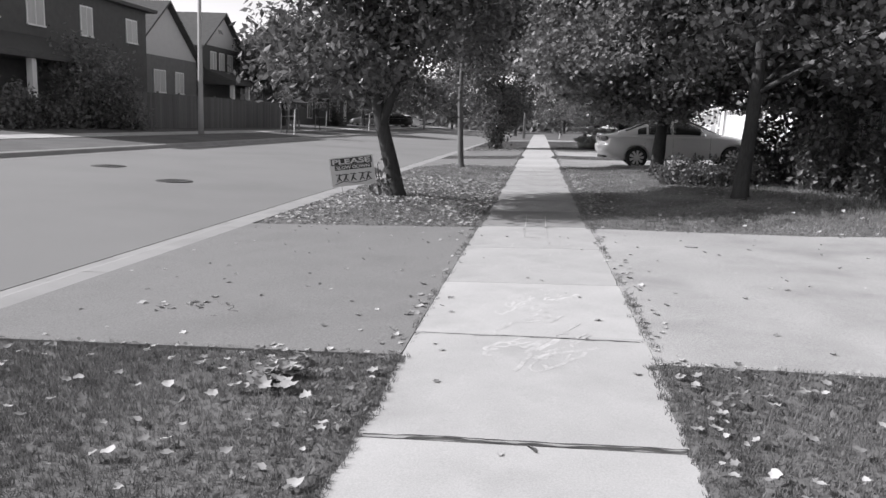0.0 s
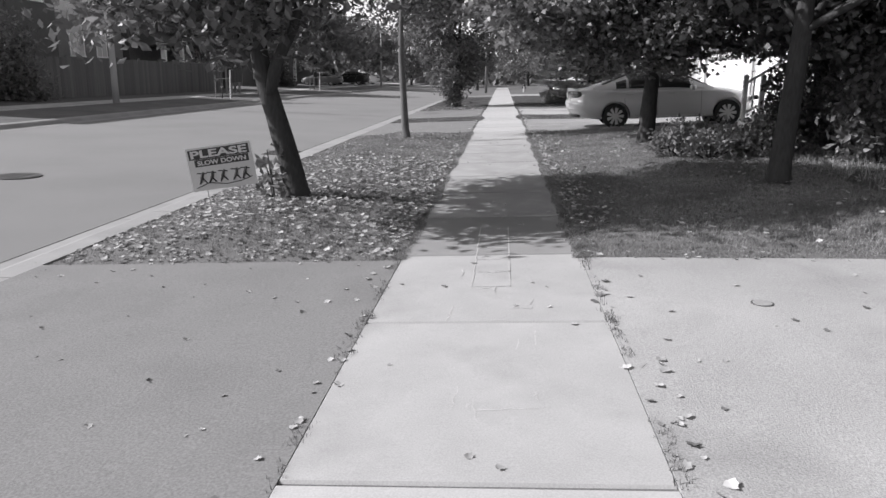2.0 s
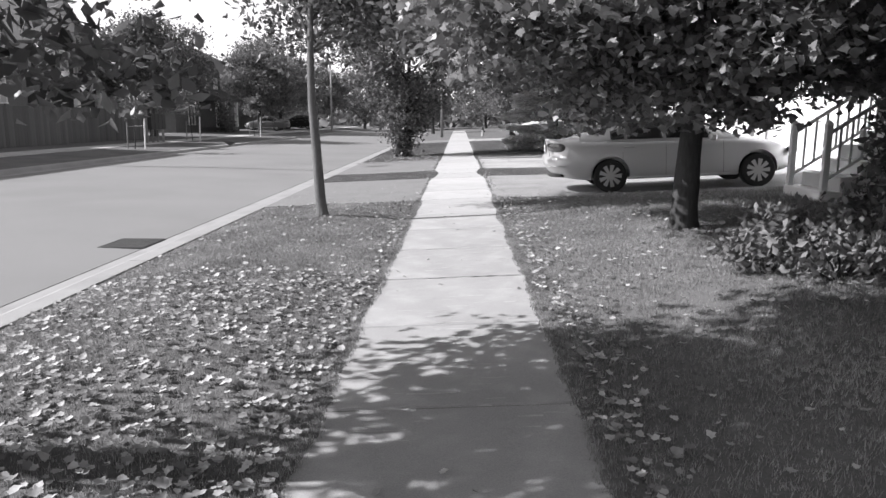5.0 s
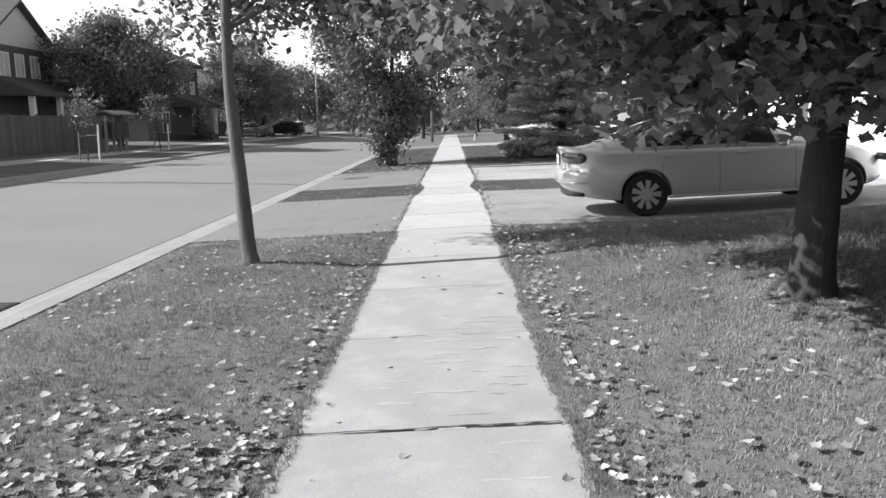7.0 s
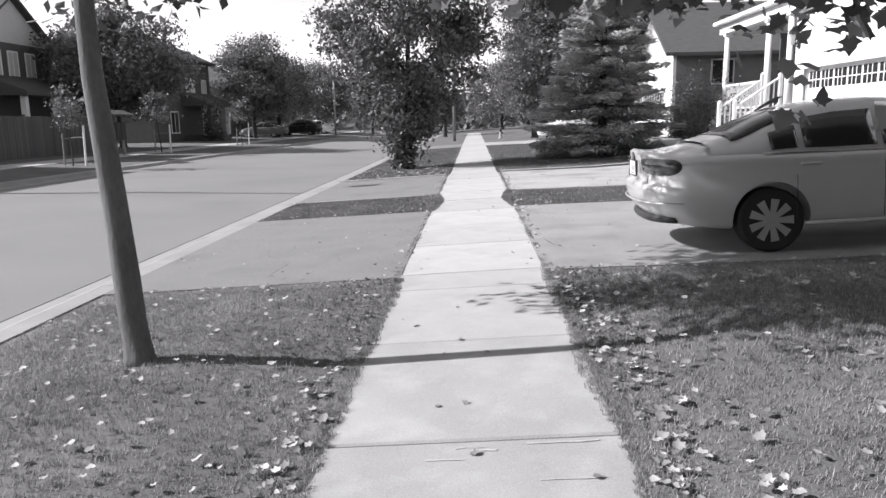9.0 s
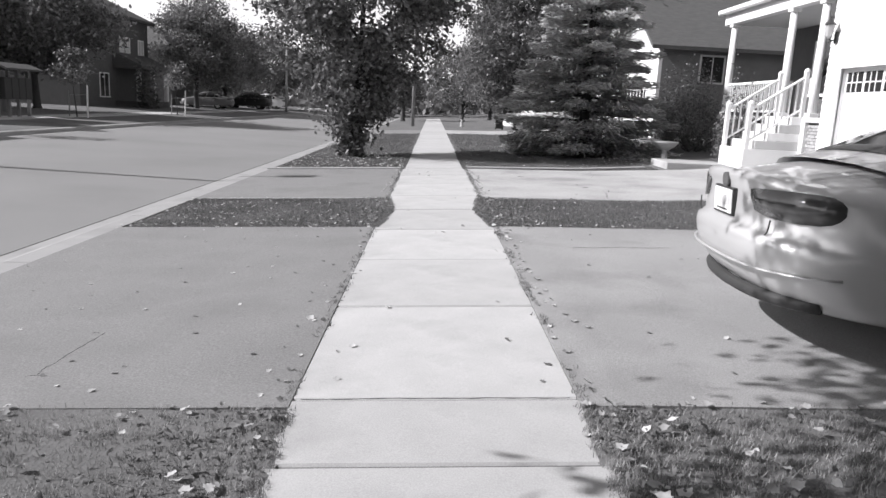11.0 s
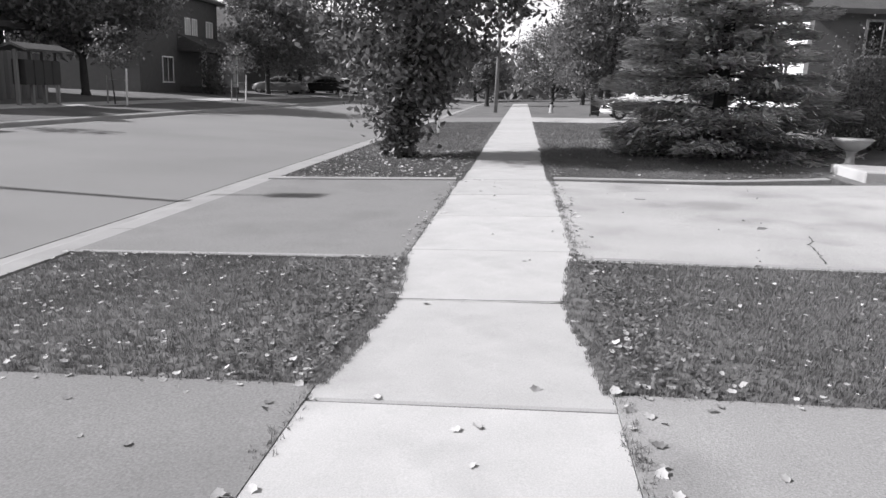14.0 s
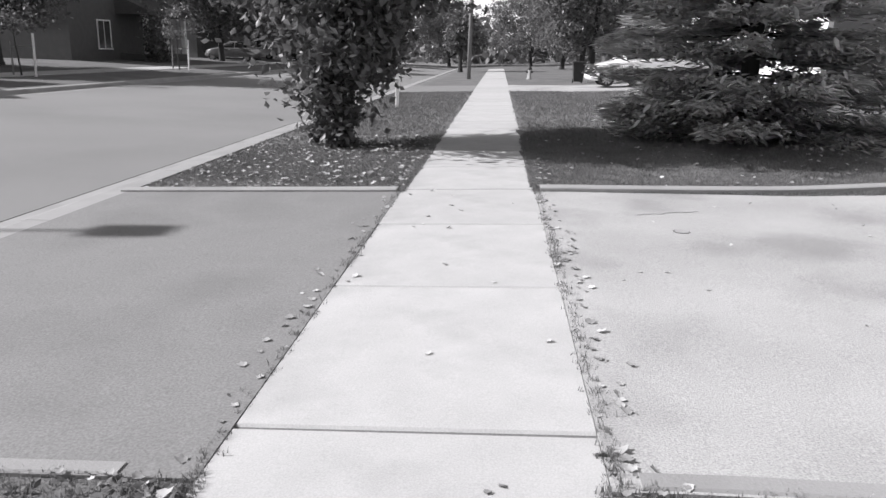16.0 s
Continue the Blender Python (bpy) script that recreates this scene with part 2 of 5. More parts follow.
JOINTS = [2.83, 4.43, 6.01, 7.83, 9.56, 11.25, 12.95, 14.6, 16.3, 18.0, 19.65, 21.3, 22.95, 23.65, 25.42, 27.1, 28.87, 30.6, 32.24, 34.1, 35.9, 37.6]
DRIVES = [(3.95, 9.4), (23.55, 29.05), (31.85, 37.45), (59.2, 65.0)]

# one sheet: lawns and the bed under the road
bm = bmesh.new()
xs = [-1500, -200, -60, -30, -24, -20, -17, -14.2, -13.75, -13.6, -9, -4.4, -4.26, -3.92, -3.3, -2.6, -1.9, -1.2, -0.85, 0, 0.85, 1.5, 2.2, 2.9, 3.5, 4.5, 6, 8, 10, 12, 30, 60, 200, 1500]
ys = [-900, -100, -30, -12] + [-6 + 0.75 * i for i in range(120)] + [90, 105, 130, 200, 500, 1500]
grid = []
for y in ys:
    row = []
    for x in xs:
        z = ground_z(x, y) if not -13.61 < x < -4.2 else -0.5
        if abs(x) > 2 and abs(x) < 12 and -6 < y < 80 and not -14.3 < x < -3.3:
            z += 0.035 * noise.noise((x * 0.5, y * 0.5, 0)) - 0.01
        row.append(bm.verts.new((x, y, z)))
    grid.append(row)
for a, c in zip(grid, grid[1:]):
    for i in range(len(xs) - 1):
        bm.faces.new((a[i], a[i + 1], c[i + 1], c[i]))
ground = part("ground", bm, M_LAWN, None, smooth=True)
tagged(ground, "grey-toned mown lawn ground running along the street", "lawn", kind="structure")


def strip(name, profile, y0, y1, mat, label, category, step=2.0, thick=0.12):
    """A sheet with a cross-section in x and z, drawn out along y, with thickness."""
    bm = bmesh.new()
    n = max(1, int((y1 - y0) / step))
    rows = []
    for j in range(n + 1):
        y = y0 + (y1 - y0) * j / n
        rows.append([bm.verts.new((x, y, z)) for x, z in profile] + [bm.verts.new((x, y, z - thick)) for x, z in reversed(profile)])
    k = len(rows[0])
    for a, c in zip(rows, rows[1:]):
        for i in range(k):
            bm.faces.new((a[i], a[(i + 1) % k], c[(i + 1) % k], c[i]))
    bm.faces.new(rows[0])
    bm.faces.new(list(reversed(rows[-1])))
    bmesh.ops.recalc_face_normals(bm, faces=bm.faces)
    ob = part(name, bm, mat)
    return tagged(ob, label, category, kind="structure")


strip("road", [(-13.55, -0.13), (-11, -0.17), (-9.2, -0.19), (-7, -0.25), (-4.64, -0.315)], -60, 400, M_ROAD, "worn grey asphalt residential road", "road", 4.0)
KERB = [(-4.66, -0.308), (-4.44, -0.295), (-4.34, -0.26), (-4.25, -0.205), (-4.18, -0.187), (-3.93, -0.178)]
FAR_KERB = [(-13.95, 0.02), (-13.82, 0.02), (-13.72, 0.0), (-13.64, -0.11), (-13.40, -0.13)]
kerb = thing("kerb", "pale concrete kerb and gutter beside the road", "kerb", kind="structure")
far_kerb = thing("kerb", "pale concrete kerb across the road", "kerb", kind="structure")


def kerb_piece(prof, y0, y1, parent, mat=M_KERB):
    bm = bmesh.new()
    low = -0.55
    ring = prof + [(prof[-1][0], low), (prof[0][0], low)]
    prism(bm, ring, y0 + 0.006, y1 - 0.006)
    return part("kerb_stone", bm, mat, parent)


strip("gutter_seam", [(-4.685, -0.3105), (-4.655, -0.3045)], -30, 120, M_DARK, "dark seam between the asphalt and the gutter", "seam", 2.0, 0.03)
first = kerb_piece(KERB, 0, 3.0, kerb)
first_far = kerb_piece(FAR_KERB, 0, 3.0, far_kerb)
for i in range(-3, 42):
    for src, par in ((first, kerb), (first_far, far_kerb)):
        if i == 0:
            continue
        o = src.copy()
        scene.collection.objects.link(o)
        o.location.y = 3.0 * i

# the walk of single concrete slabs
sidewalk = thing("sidewalk", "pale worn concrete sidewalk of single slabs with chalk marks", "sidewalk", kind="structure")
joint_ys = [2.83 - 1.65 * i for i in range(7, 0, -1)] + JOINTS + [37.6 + 1.68 * i for i in range(1, 40)]
slab_meshes = {}
bed = boxed(-0.70, 0.70, joint_ys[0], joint_ys[-1], -0.2, -0.022)
for v in bed.verts:
    v.co.z += 0.05 * v.co.x
part("joint_bed", bed, M_DARK, sidewalk, "dark dirt in the joints")
for a, c in zip(joint_ys, joint_ys[1:]):
    key = round(c - a, 3)
    if key not in slab_meshes:
        bm = boxed(-0.752, 0.752, 0.011, key - 0.011, -0.12, 0.012, 0.012)
        for v in bm.verts:
            v.co.z += 0.05 * v.co.x
        ob = part("slab", bm, M_CONCRETE, sidewalk)
        slab_meshes[key] = ob.data
    else:
        ob = new("slab", slab_meshes[key])
        ob.parent = sidewalk
    ob.location = (0, a, 0)
    # the single slab from 9.56 gets the darker grey
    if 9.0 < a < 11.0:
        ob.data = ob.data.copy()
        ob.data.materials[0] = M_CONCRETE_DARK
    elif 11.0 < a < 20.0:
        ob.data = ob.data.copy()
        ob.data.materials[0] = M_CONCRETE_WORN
    ob.rotation_euler = (random.uniform(-0.002, 0.002), random.uniform(-0.002, 0.002), 0)

# driveways: right of the walk up to the houses, left of it an apron down to the kerb
for i, (a, c) in enumerate(DRIVES):
    prof = [(0.746, 0.037)] + [(x, ground_z(x)) for x in (1.0, 3.5, 6.0, 8.18)]
    strip("driveway", [(x, z + 0.014) for x, z in prof], a, c, M_DRIVE_GREY if i == 1 else M_DRIVE, "worn light grey asphalt driveway with cracks", "driveway", 1.0, 0.1)
    strip("driveway", [(-3.925, -0.176), (-3.0, -0.132), (-0.746, -0.0225)], a, c, M_APRON, "grey asphalt driveway apron between kerb and sidewalk", "driveway", 1.0, 0.1)
strip("pavement", [(-18.6, 0.16), (-17.1, 0.13)], -60, 140, M_CONCRETE, "pale concrete sidewalk across the road", "sidewalk")

# ---- trees ----


def make_tree(name, label, category, at, height, radius, crown_from, trunk_r, leaves, leaf_size, mat=M_LEAF, bark=M_BARK, lean=(0.0, 0.0), seed=1, shape="oval", template=(OVAL, OVAL_F), limbs=8, squash=1.0, clump=0.5, clumps=60, skirt=0, group="", stem=None, crown_at=(0.0, 0.0), forks=(), boughs=()):
    rng = np.random.default_rng(seed)
    root = thing(name, label, category, group, pose(*at))

    def spine(f):
        if stem:
            z = height * 0.86 * f
            for (x0, z0), (x1, z1) in zip(stem, stem[1:]):
                if z <= z1:
                    break
            return Vector((x0 + (x1 - x0) * (z - z0) / (z1 - z0), 0.02 * math.sin(2.1 * z), z))
        w = 0.05 * height * 0.3
        return Vector((lean[0] * height * f + w * math.sin(f * 5 + seed), lean[1] * height * f + w * math.sin(f * 4 + seed * 2), height * 0.86 * f)) - Vector((w * math.sin(seed), w * math.sin(seed * 2), 0))
    fs = [0, 0.008, 0.02, 0.05, 0.1, 0.15, 0.2, 0.26, 0.32, 0.38, 0.45, 0.6, 0.8, 1.0]
    rs = [1.3, 1.2, 1.1, 1.03, 1.0, 0.95, 0.9, 0.85, 0.8, 0.72, 0.62, 0.42, 0.22, 0.07]
    pts = [spine(f) for f in fs]
    pts[0].z = -0.1
    trunk = tubed(pts, [trunk_r * r for r in rs], 16)
    for v in trunk.verts:
        flare = math.exp(-max(v.co.z, 0) * 5)
        k = 0.10 * noise.noise(v.co * 3.1 + Vector((seed, 0, 0))) + 0.05 * noise.noise(v.co * Vector((14, 14, 4))) + 0.07 * flare * math.sin(5 * math.atan2(v.co.y, v.co.x) + seed)
        c = spine(max(0.0, v.co.z) / (height * 0.86))
        v.co.x += (v.co.x - c.x) * k
        v.co.y += (v.co.y - c.y) * k
    part("trunk", trunk, bark, root, smooth=True)
    for line in forks:
        w = 0.66 * trunk_r
        part("limb", tubed(line, [w * (1 - 0.72 * i / (len(line) - 1)) for i in range(len(line))], 10), bark, root, smooth=True)
    # clumps of leaves in an uneven crown
    mid = (height + crown_from) / 2
    half = (height - crown_from) / 2
    cc = []
    while len(cc) < clumps:
        p = rng.uniform(-1, 1, 3)
        r2 = p @ p
        if r2 > 1 or r2 < 0.12:
            continue
        wide = 1.0
        f = (p[2] + 1) / 2
        if shape == "cone":
            wide = 1.15 - 0.9 * f
        elif shape == "egg":
            wide = 1.08 - 0.45 * f
        elif shape == "dome" and p[2] < 0.2:
            wide = 1.0 / math.sqrt(max(0.22, 1 - p[2] ** 2))
        elif shape == "vase":
            wide = 0.2 + 0.9 * min(1.0, f / 0.4)
        sp = spine(min(1, (mid + p[2] * half) / height)) if not stem else Vector((*crown_at, 0))
        cc.append((sp.x + p[0] * radius * wide, sp.y + p[1] * radius * wide * squash, mid + p[2] * half))
    for k in range(skirt):
        a = radians(140 + 150 * (k + rng.uniform(0, 1)) / skirt)
        r = radius * rng.uniform(0.25, 0.8)
        cc.append((r * math.cos(a), r * math.sin(a), crown_from + rng.uniform(-0.42, 0.5)))
    for k in range(skirt // 2):
        a = radians(rng.uniform(160, 265))
        r = radius * rng.uniform(0.7, 1.08)
        cc.append((r * math.cos(a), r * math.sin(a), crown_from + rng.uniform(0.3, 1.7)))
    clumps += skirt + skirt // 2
    cc = np.array(cc)
    per = rng.multinomial(leaves, rng.dirichlet(np.full(clumps, 4.0)))
    places = np.concatenate([c + rng.normal(0, 1, (k, 3)) * np.array([clump, clump, clump * 0.55]) for c, k in zip(cc, per)])
    keep = places[:, 2] > crown_from - 0.62
    keep &= (np.abs(places[:, 0] + at[0]) > 1.2) | (places[:, 2] + at[2] > 2.05)
    places = places[keep]
    # low boughs with flat sprays of leaves
    for line in boughs:
        line = [Vector(p) for p in line]
        part("limb", tubed(line, [0.03 * (1.15 - i / len(line)) for i in range(len(line))], 6), bark, root, smooth=True)
        k = 420
        f = rng.uniform(0.25, 1.0, k) ** 0.8 * (len(line) - 1)
        i0 = np.minimum(f.astype(int), len(line) - 2)
        pa, pb = np.array(line)[i0], np.array(line)[i0 + 1]
        w = (0.36 - 0.2 * f / (len(line) - 1))[:, None]
        places = np.concatenate([places, pa + (pb - pa) * (f - i0)[:, None] + rng.normal(0, 1, (k, 3)) * w * np.array([0.8, 0.8, 0.3])])
    n = len(places)
    sizes = rng.uniform(0.65, 1.25, n) * leaf_size
    scatter_mesh("crown", template[0], template[1], places, sizes, random_turns(rng, n, 0.35), mat, root, "dense uneven leaf crown")
    order = rng.permutation(clumps)[:limbs]
    for i in order:
        c = Vector(cc[i])
        f0 = max(0.1, min(0.85, (c.z - 0.55 * math.hypot(c.x, c.y)) / height))
        f0 = max(f0, crown_from * 1.0 / (height * 0.86))
        a = spine(min(f0, 0.9))
        m = a.lerp(c, 0.5) + Vector((0, 0, 0.08 * radius))
        r = trunk_r * (0.5 - 0.3 * f0)
        part("limb", tubed([a, m, c], [r, r * 0.6, r * 0.2], 6), bark, root, smooth=True)
    return root


G = ground_z
make_tree("maple_tree", "leaning street tree with dark bark and dense leafy crown", "tree", (-2.39, 12.1, G(-2.39, 12.1)), 5.7, 1.98, 1.7, 0.135, 34000, 0.125, seed=3, clumps=200, clump=0.32, limbs=14, shape="dome", crown_at=(-0.3, -0.05),
          stem=[(0, 0), (-0.05, 0.26), (-0.14, 0.6), (-0.26, 1.05), (-0.36, 1.42), (-0.42, 1.8), (-0.44, 2.2), (-0.46, 3.0), (-0.5, 4.9)],
          forks=[[(-0.3, -0.02, 1.22), (-0.16, -0.06, 1.62), (0.06, -0.12, 1.98), (0.2, -0.15, 2.45), (0.5, -0.2, 3.3)], [(-0.36, 0.0, 1.42), (-0.62, 0.1, 1.72), (-0.95, 0.25, 2.2), (-1.3, 0.3, 3.0)], [(-0.41, 0.02, 1.75), (-0.38, 0.42, 2.3), (-0.2, 0.9, 3.2)]])
make_tree("young_street_tree", "slender young street tree with pale trunk", "tree", (-2.2, 20.8, G(-2.2, 20.8)), 6.7, 1.95, 2.6, 0.085, 26000, 0.12, M_LEAF, M_BARK_PALE, seed=8, clumps=150, clump=0.33, limbs=8, shape="dome", squash=0.98, crown_at=(0.5, 1.5),
          stem=[(0, 0), (-0.035, 0.3), (-0.07, 0.85), (-0.1, 1.4), (-0.13, 1.9), (-0.13, 2.6), (-0.12, 3.3), (-0.05, 4.4), (0.0, 5.9)])
make_tree("linden_tree", "full bushy street tree with shoots at its foot", "tree", (-2.45, 41.8, G(-2.45)), 8.6, 2.5, 0.45, 0.15, 30000, 0.17, M_LEAF, seed=5, lean=(0.0, -0.06), shape="vase", clumps=190, clump=0.36, limbs=14)
make_tree("maple_tree", "large maple with heavy shading crown over the lawn", "tree", (2.92, 18.2, G(2.92, 18.2)), 6.8, 3.35, 1.8, 0.155, 105000, 0.12, M_MAPLE, seed=11, template=(LOBED, LOBED_F), skirt=34, clumps=330, clump=0.36, limbs=16, shape="dome", squash=0.95, crown_at=(0.35, 0.45),
          boughs=[[(0, 0, 2.2), (-0.7, -0.9, 1.95), (-1.25, -1.4, 1.65), (-1.8, -1.8, 1.4)], [(0, 0, 2.1), (-0.1, -0.8, 1.9), (0.1, -1.3, 1.6), (0.2, -1.6, 1.35)], [(0, 0, 2.4), (-0.5, -1.2, 2.3), (-0.6, -2.0, 2.1)], [(0, 0, 2.3), (-1.0, -0.3, 2.2), (-1.7, -0.4, 2.0)], [(0, 0, 2.2), (0.7, -0.9, 2.0), (1.3, -1.5, 1.7)], [(0, 0, 2.6), (-1.1, -1.0, 2.5), (-1.7, -1.9, 2.35)], [(0, 0, 2.8), (0.3, -1.2, 2.7), (0.8, -2.2, 2.4)], [(0, 0, 2.7), (-0.2, -1.5, 2.7), (-1.0, -2.4, 2.6)]],
          stem=[(0, 0), (0.0, 0.4), (0.03, 1.0), (0.05, 1.7), (0.06, 2.4), (0.05, 3.6), (0.0, 5.8)])
make_tree("maple_tree", "dark maple in front of the porch", "tree", (3.42, 12.55, G(3.42, 12.55)), 7.0, 3.0, 1.75, 0.125, 42000, 0.13, M_LEAF, seed=14, template=(LOBED, LOBED_F), clumps=150, clump=0.38, limbs=10, shape="dome", crown_at=(0.7, 0.6),
          stem=[(0, 0), (0.02, 0.5), (0.05, 1.2), (0.06, 2.0), (0.05, 3.0), (0.0, 6.0)])

# ---- spruce, shrubs and far trees ----


def make_spruce(at, height, radius, seed):
    rng = np.random.default_rng(seed)
    root = thing("spruce_tree", "broad dense spruce with layered drooping branches", "tree", "", pose(*at))
    part("trunk", tubed([(0, 0, -0.1), (0, 0, height * 0.5), (0, 0, height)], [0.18, 0.1, 0.02], 8), M_BARK, root, smooth=True)
    pts, dirs = [], []
    h = 0.22
    while h < height - 0.1:
        r_here = radius * (1 - h / height) ** 0.85 * rng.uniform(0.9, 1.08)
        count = max(5, int(13 * (0.35 + r_here / radius)))
        off = rng.uniform(0, 6.28)
        for k in range(count):
            a = off + 2 * np.pi * k / count + rng.normal(0, 0.12)
            hb = h
            h = hb + rng.normal(0, 0.12)
            length = r_here * rng.uniform(0.78, 1.12)
            branch = bmesh.new()
            tube(branch, [(0, 0, h), (length * 0.5 * math.cos(a), length * 0.5 * math.sin(a), h - 0.03 * length), (length * 0.9 * math.cos(a), length * 0.9 * math.sin(a), h - 0.02 * length)], [0.022, 0.014, 0.005], 4)
            part("bough", branch, M_BARK, root)
            m = int(80 + 270 * length / radius)
            t = rng.uniform(0.12, 1, m) ** 0.75
            side = rng.normal(0, 1, m) * 0.17 * length * (1.1 - t * 0.75)
            x = t * length
            z = h - 0.10 * x + 0.09 * x * t + rng.normal(0, 0.06, m)
            pts.append(np.stack([x * np.cos(a) - side * np.sin(a), x * np.sin(a) + side * np.cos(a), z], 1))
            dirs.append(a + np.sign(side) * rng.uniform(0.2, 0.9, m) - np.pi / 2)
            h = hb
        h += 0.43 + 0.08 * rng.uniform(-1, 1)
    pts, dirs = np.concatenate(pts), np.concatenate(dirs)
    n = len(pts)
    turns = random_turns(rng, n, 0.72)
    c, s = np.cos(dirs), np.sin(dirs)
    z, o = np.zeros(n), np.ones(n)
    yaw = np.array([[c, -s, z], [s, c, z], [z, z, o]]).transpose(2, 0, 1)
    small = rng.normal(0, 0.22, n)
    tilt = np.array([[o, z, z], [z, np.cos(small), -np.sin(small)], [z, np.sin(small), np.cos(small)]]).transpose(2, 0, 1)
    spray = [(0, -0.5, 0), (0.13, -0.2, 0.05), (0.1, 0.25, 0.03), (0, 0.55, 0), (-0.1, 0.25, 0.03), (-0.13, -0.2, 0.05), (0, 0.0, -0.06)]
    spray_f = [(0, 1, 6), (1, 2, 6), (2, 3, 6), (3, 4, 6), (4, 5, 6), (5, 0, 6)]
    scatter_mesh("needles", spray, spray_f, pts, rng.uniform(0.15, 0.30, n), yaw @ tilt, M_NEEDLE, root, "dense dark needle sprays")
    return root


def make_shrub(name, label, at, size, leaves, leaf, mat, seed, stems=7):
    """A shrub: stems and leaves gathered in clumps in a rough half ellipsoid."""
    rng = np.random.default_rng(seed)
    root = thing(name, label, "shrub", "", pose(*at))
    k = 26
    cl = []
    while len(cl) < k:
        p = rng.uniform(-1, 1, 3) * (1, 1, 0.5) + (0, 0, 0.5)
        if p[0] ** 2 + p[1] ** 2 + (p[2] * 0.9) ** 2 < 1:
            cl.append(p * np.array(size))
    cl = np.array(cl)
    idx = rng.integers(0, k, leaves)
    places = cl[idx] + rng.normal(0, 1, (leaves, 3)) * 0.16 * np.array(size)
    places[:, 2] = np.abs(places[:, 2]) + 0.04
    scatter_mesh("foliage", OVAL, OVAL_F, places, rng.uniform(0.7, 1.3, leaves) * leaf, random_turns(rng, leaves, 0.3), mat, root)
    for i in range(stems):
        c = Vector(cl[i])
        part("stem", tubed([(c.x * 0.1, c.y * 0.1, -0.05), c * 0.55, c], [0.02, 0.014, 0.005], 5), M_BARK, root)
    return root


make_spruce((4.75, 43.2, G(4.75)), 8.6, 2.9, 21)
for i, (x, y, sx, sy, sz) in enumerate([(2.85, 15.6, 0.45, 0.45, 0.5), (3.35, 15.2, 0.5, 0.42, 0.36), (3.9, 15.3, 0.5, 0.45, 0.4), (3.5, 16.2, 0.5, 0.5, 0.5), (4.4, 15.7, 0.55, 0.55, 0.6)]):
    make_shrub("flowering_shrub", "low leafy shrub in the lawn's planting bed", (x, y, G(x, y)), (sx, sy, sz), 620, 0.085, M_LEAF_B, 30 + i)
for i, (x, y, sx, sy, sz) in enumerate([(5.6, 14.6, 0.9, 0.9, 1.5), (6.3, 16.4, 0.9, 1.0, 1.6), (6.4, 13.2, 1.0, 1.0, 1.9), (6.6, 18.6, 0.9, 1.1, 1.8), (5.6, 18.0, 0.7, 0.8, 1.3), (6.6, 11.4, 0.9, 1.0, 1.9)]):
    make_shrub("hedge_shrub", "dense dark shrub growing against the porch", (x, y, G(x, y)), (sx, sy, sz), 1700, 0.12, M_LEAF, 40 + i)
make_shrub("garden_shrub", "rounded dark shrub beside the front steps", (8.3, 43.2, G(8.3)), (1.0, 1.0, 2.3), 6000, 0.065, M_LEAF, 51)
make_shrub("garden_shrub", "leafy pale shrub beside the front steps", (8.0, 39.3, G(8.0)), (0.5, 0.55, 1.9), 1900, 0.085, M_LEAF_B, 52)
make_shrub("root_shoots", "leafy shoots around the foot of the street tree", (-2.45, 41.75, G(-2.45)), (0.42, 0.42, 1.0), 900, 0.14, M_LEAF, 53)
make_shrub("root_shoots", "thin shoots at the foot of the leaning tree", (-2.66, 12.05, G(-2.66, 12.05)), (0.22, 0.25, 0.6), 60, 0.11, M_LEAF_B, 54, 4)
make_shrub("garden_shrub", "large pale flowering shrub before the dark house", (-21.4, 32.6, 0.2), (1.9, 2.4, 4.0), 6500, 0.2, M_LEAF_B, 55)
make_shrub("hedge_shrub", "dark clipped hedge below the porch", (-21.3, 27.2, 0.2), (0.9, 2.4, 1.5), 1800, 0.2, M_LEAF, 56)
make_shrub("garden_shrub", "dark columnar shrub by the house front", (-21.5, 75.5, 0.2), (1.1, 1.1, 3.0), 1600, 0.22, M_LEAF, 57)

FAR = [(-22.3, 61.4, 8.4, 4.2, 1.8, 12000, M_LEAF_B), (-21.0, 85.0, 10.2, 4.3, 1.8, 10400, M_LEAF_B), (-21.0, 93.5, 8.2, 4.2, 1.6, 9000, M_LEAF_B), (-19.5, 106.0, 8.5, 4.6, 1.6, 8400, M_LEAF_B), 
       (-14.0, 116.0, 9.0, 5.0, 1.2, 8400, M_LEAF_B), (-6.0, 122.0, 8.0, 5.0, 1.0, 8400, M_LEAF_B), (4.0, 118.0, 9.0, 5.0, 1.0, 8400, M_LEAF_B), (5.6, 73.0, 12.5, 3.9, 1.6, 13000, M_LEAF), (6.4, 86.0, 11.0, 4.4, 1.4, 10000, M_LEAF), (6.0, 98.0, 10.0, 4.2, 1.2, 8400, M_LEAF_B),
       (9.5, 60.0, 11.0, 4.2, 2.0, 9000, M_LEAF), (-28.0, 112.0, 9.0, 6.0, 1.2, 8400, M_LEAF_B), (14.0, 112.0, 10.0, 6.0, 1.2, 8400, M_LEAF), (-3.0, 92.0, 5.0, 1.6, 1.6, 2800, M_LEAF_B), (-36.0, 96.0, 9.0, 6.0, 1.2, 7200, M_LEAF_B)]
for i, (x, y, h, r, cf, n, mt) in enumerate(FAR):
    make_tree("shade_tree", "tall full-grown tree along the street", "tree", (x, y, G(x) if abs(x) < 60 else 0), h, r, cf, 0.2, int(n * 2.2), 0.25, mt, seed=60 + i, clumps=130, clump=r * 0.14, limbs=6, shape="egg" if i % 2 else "oval")
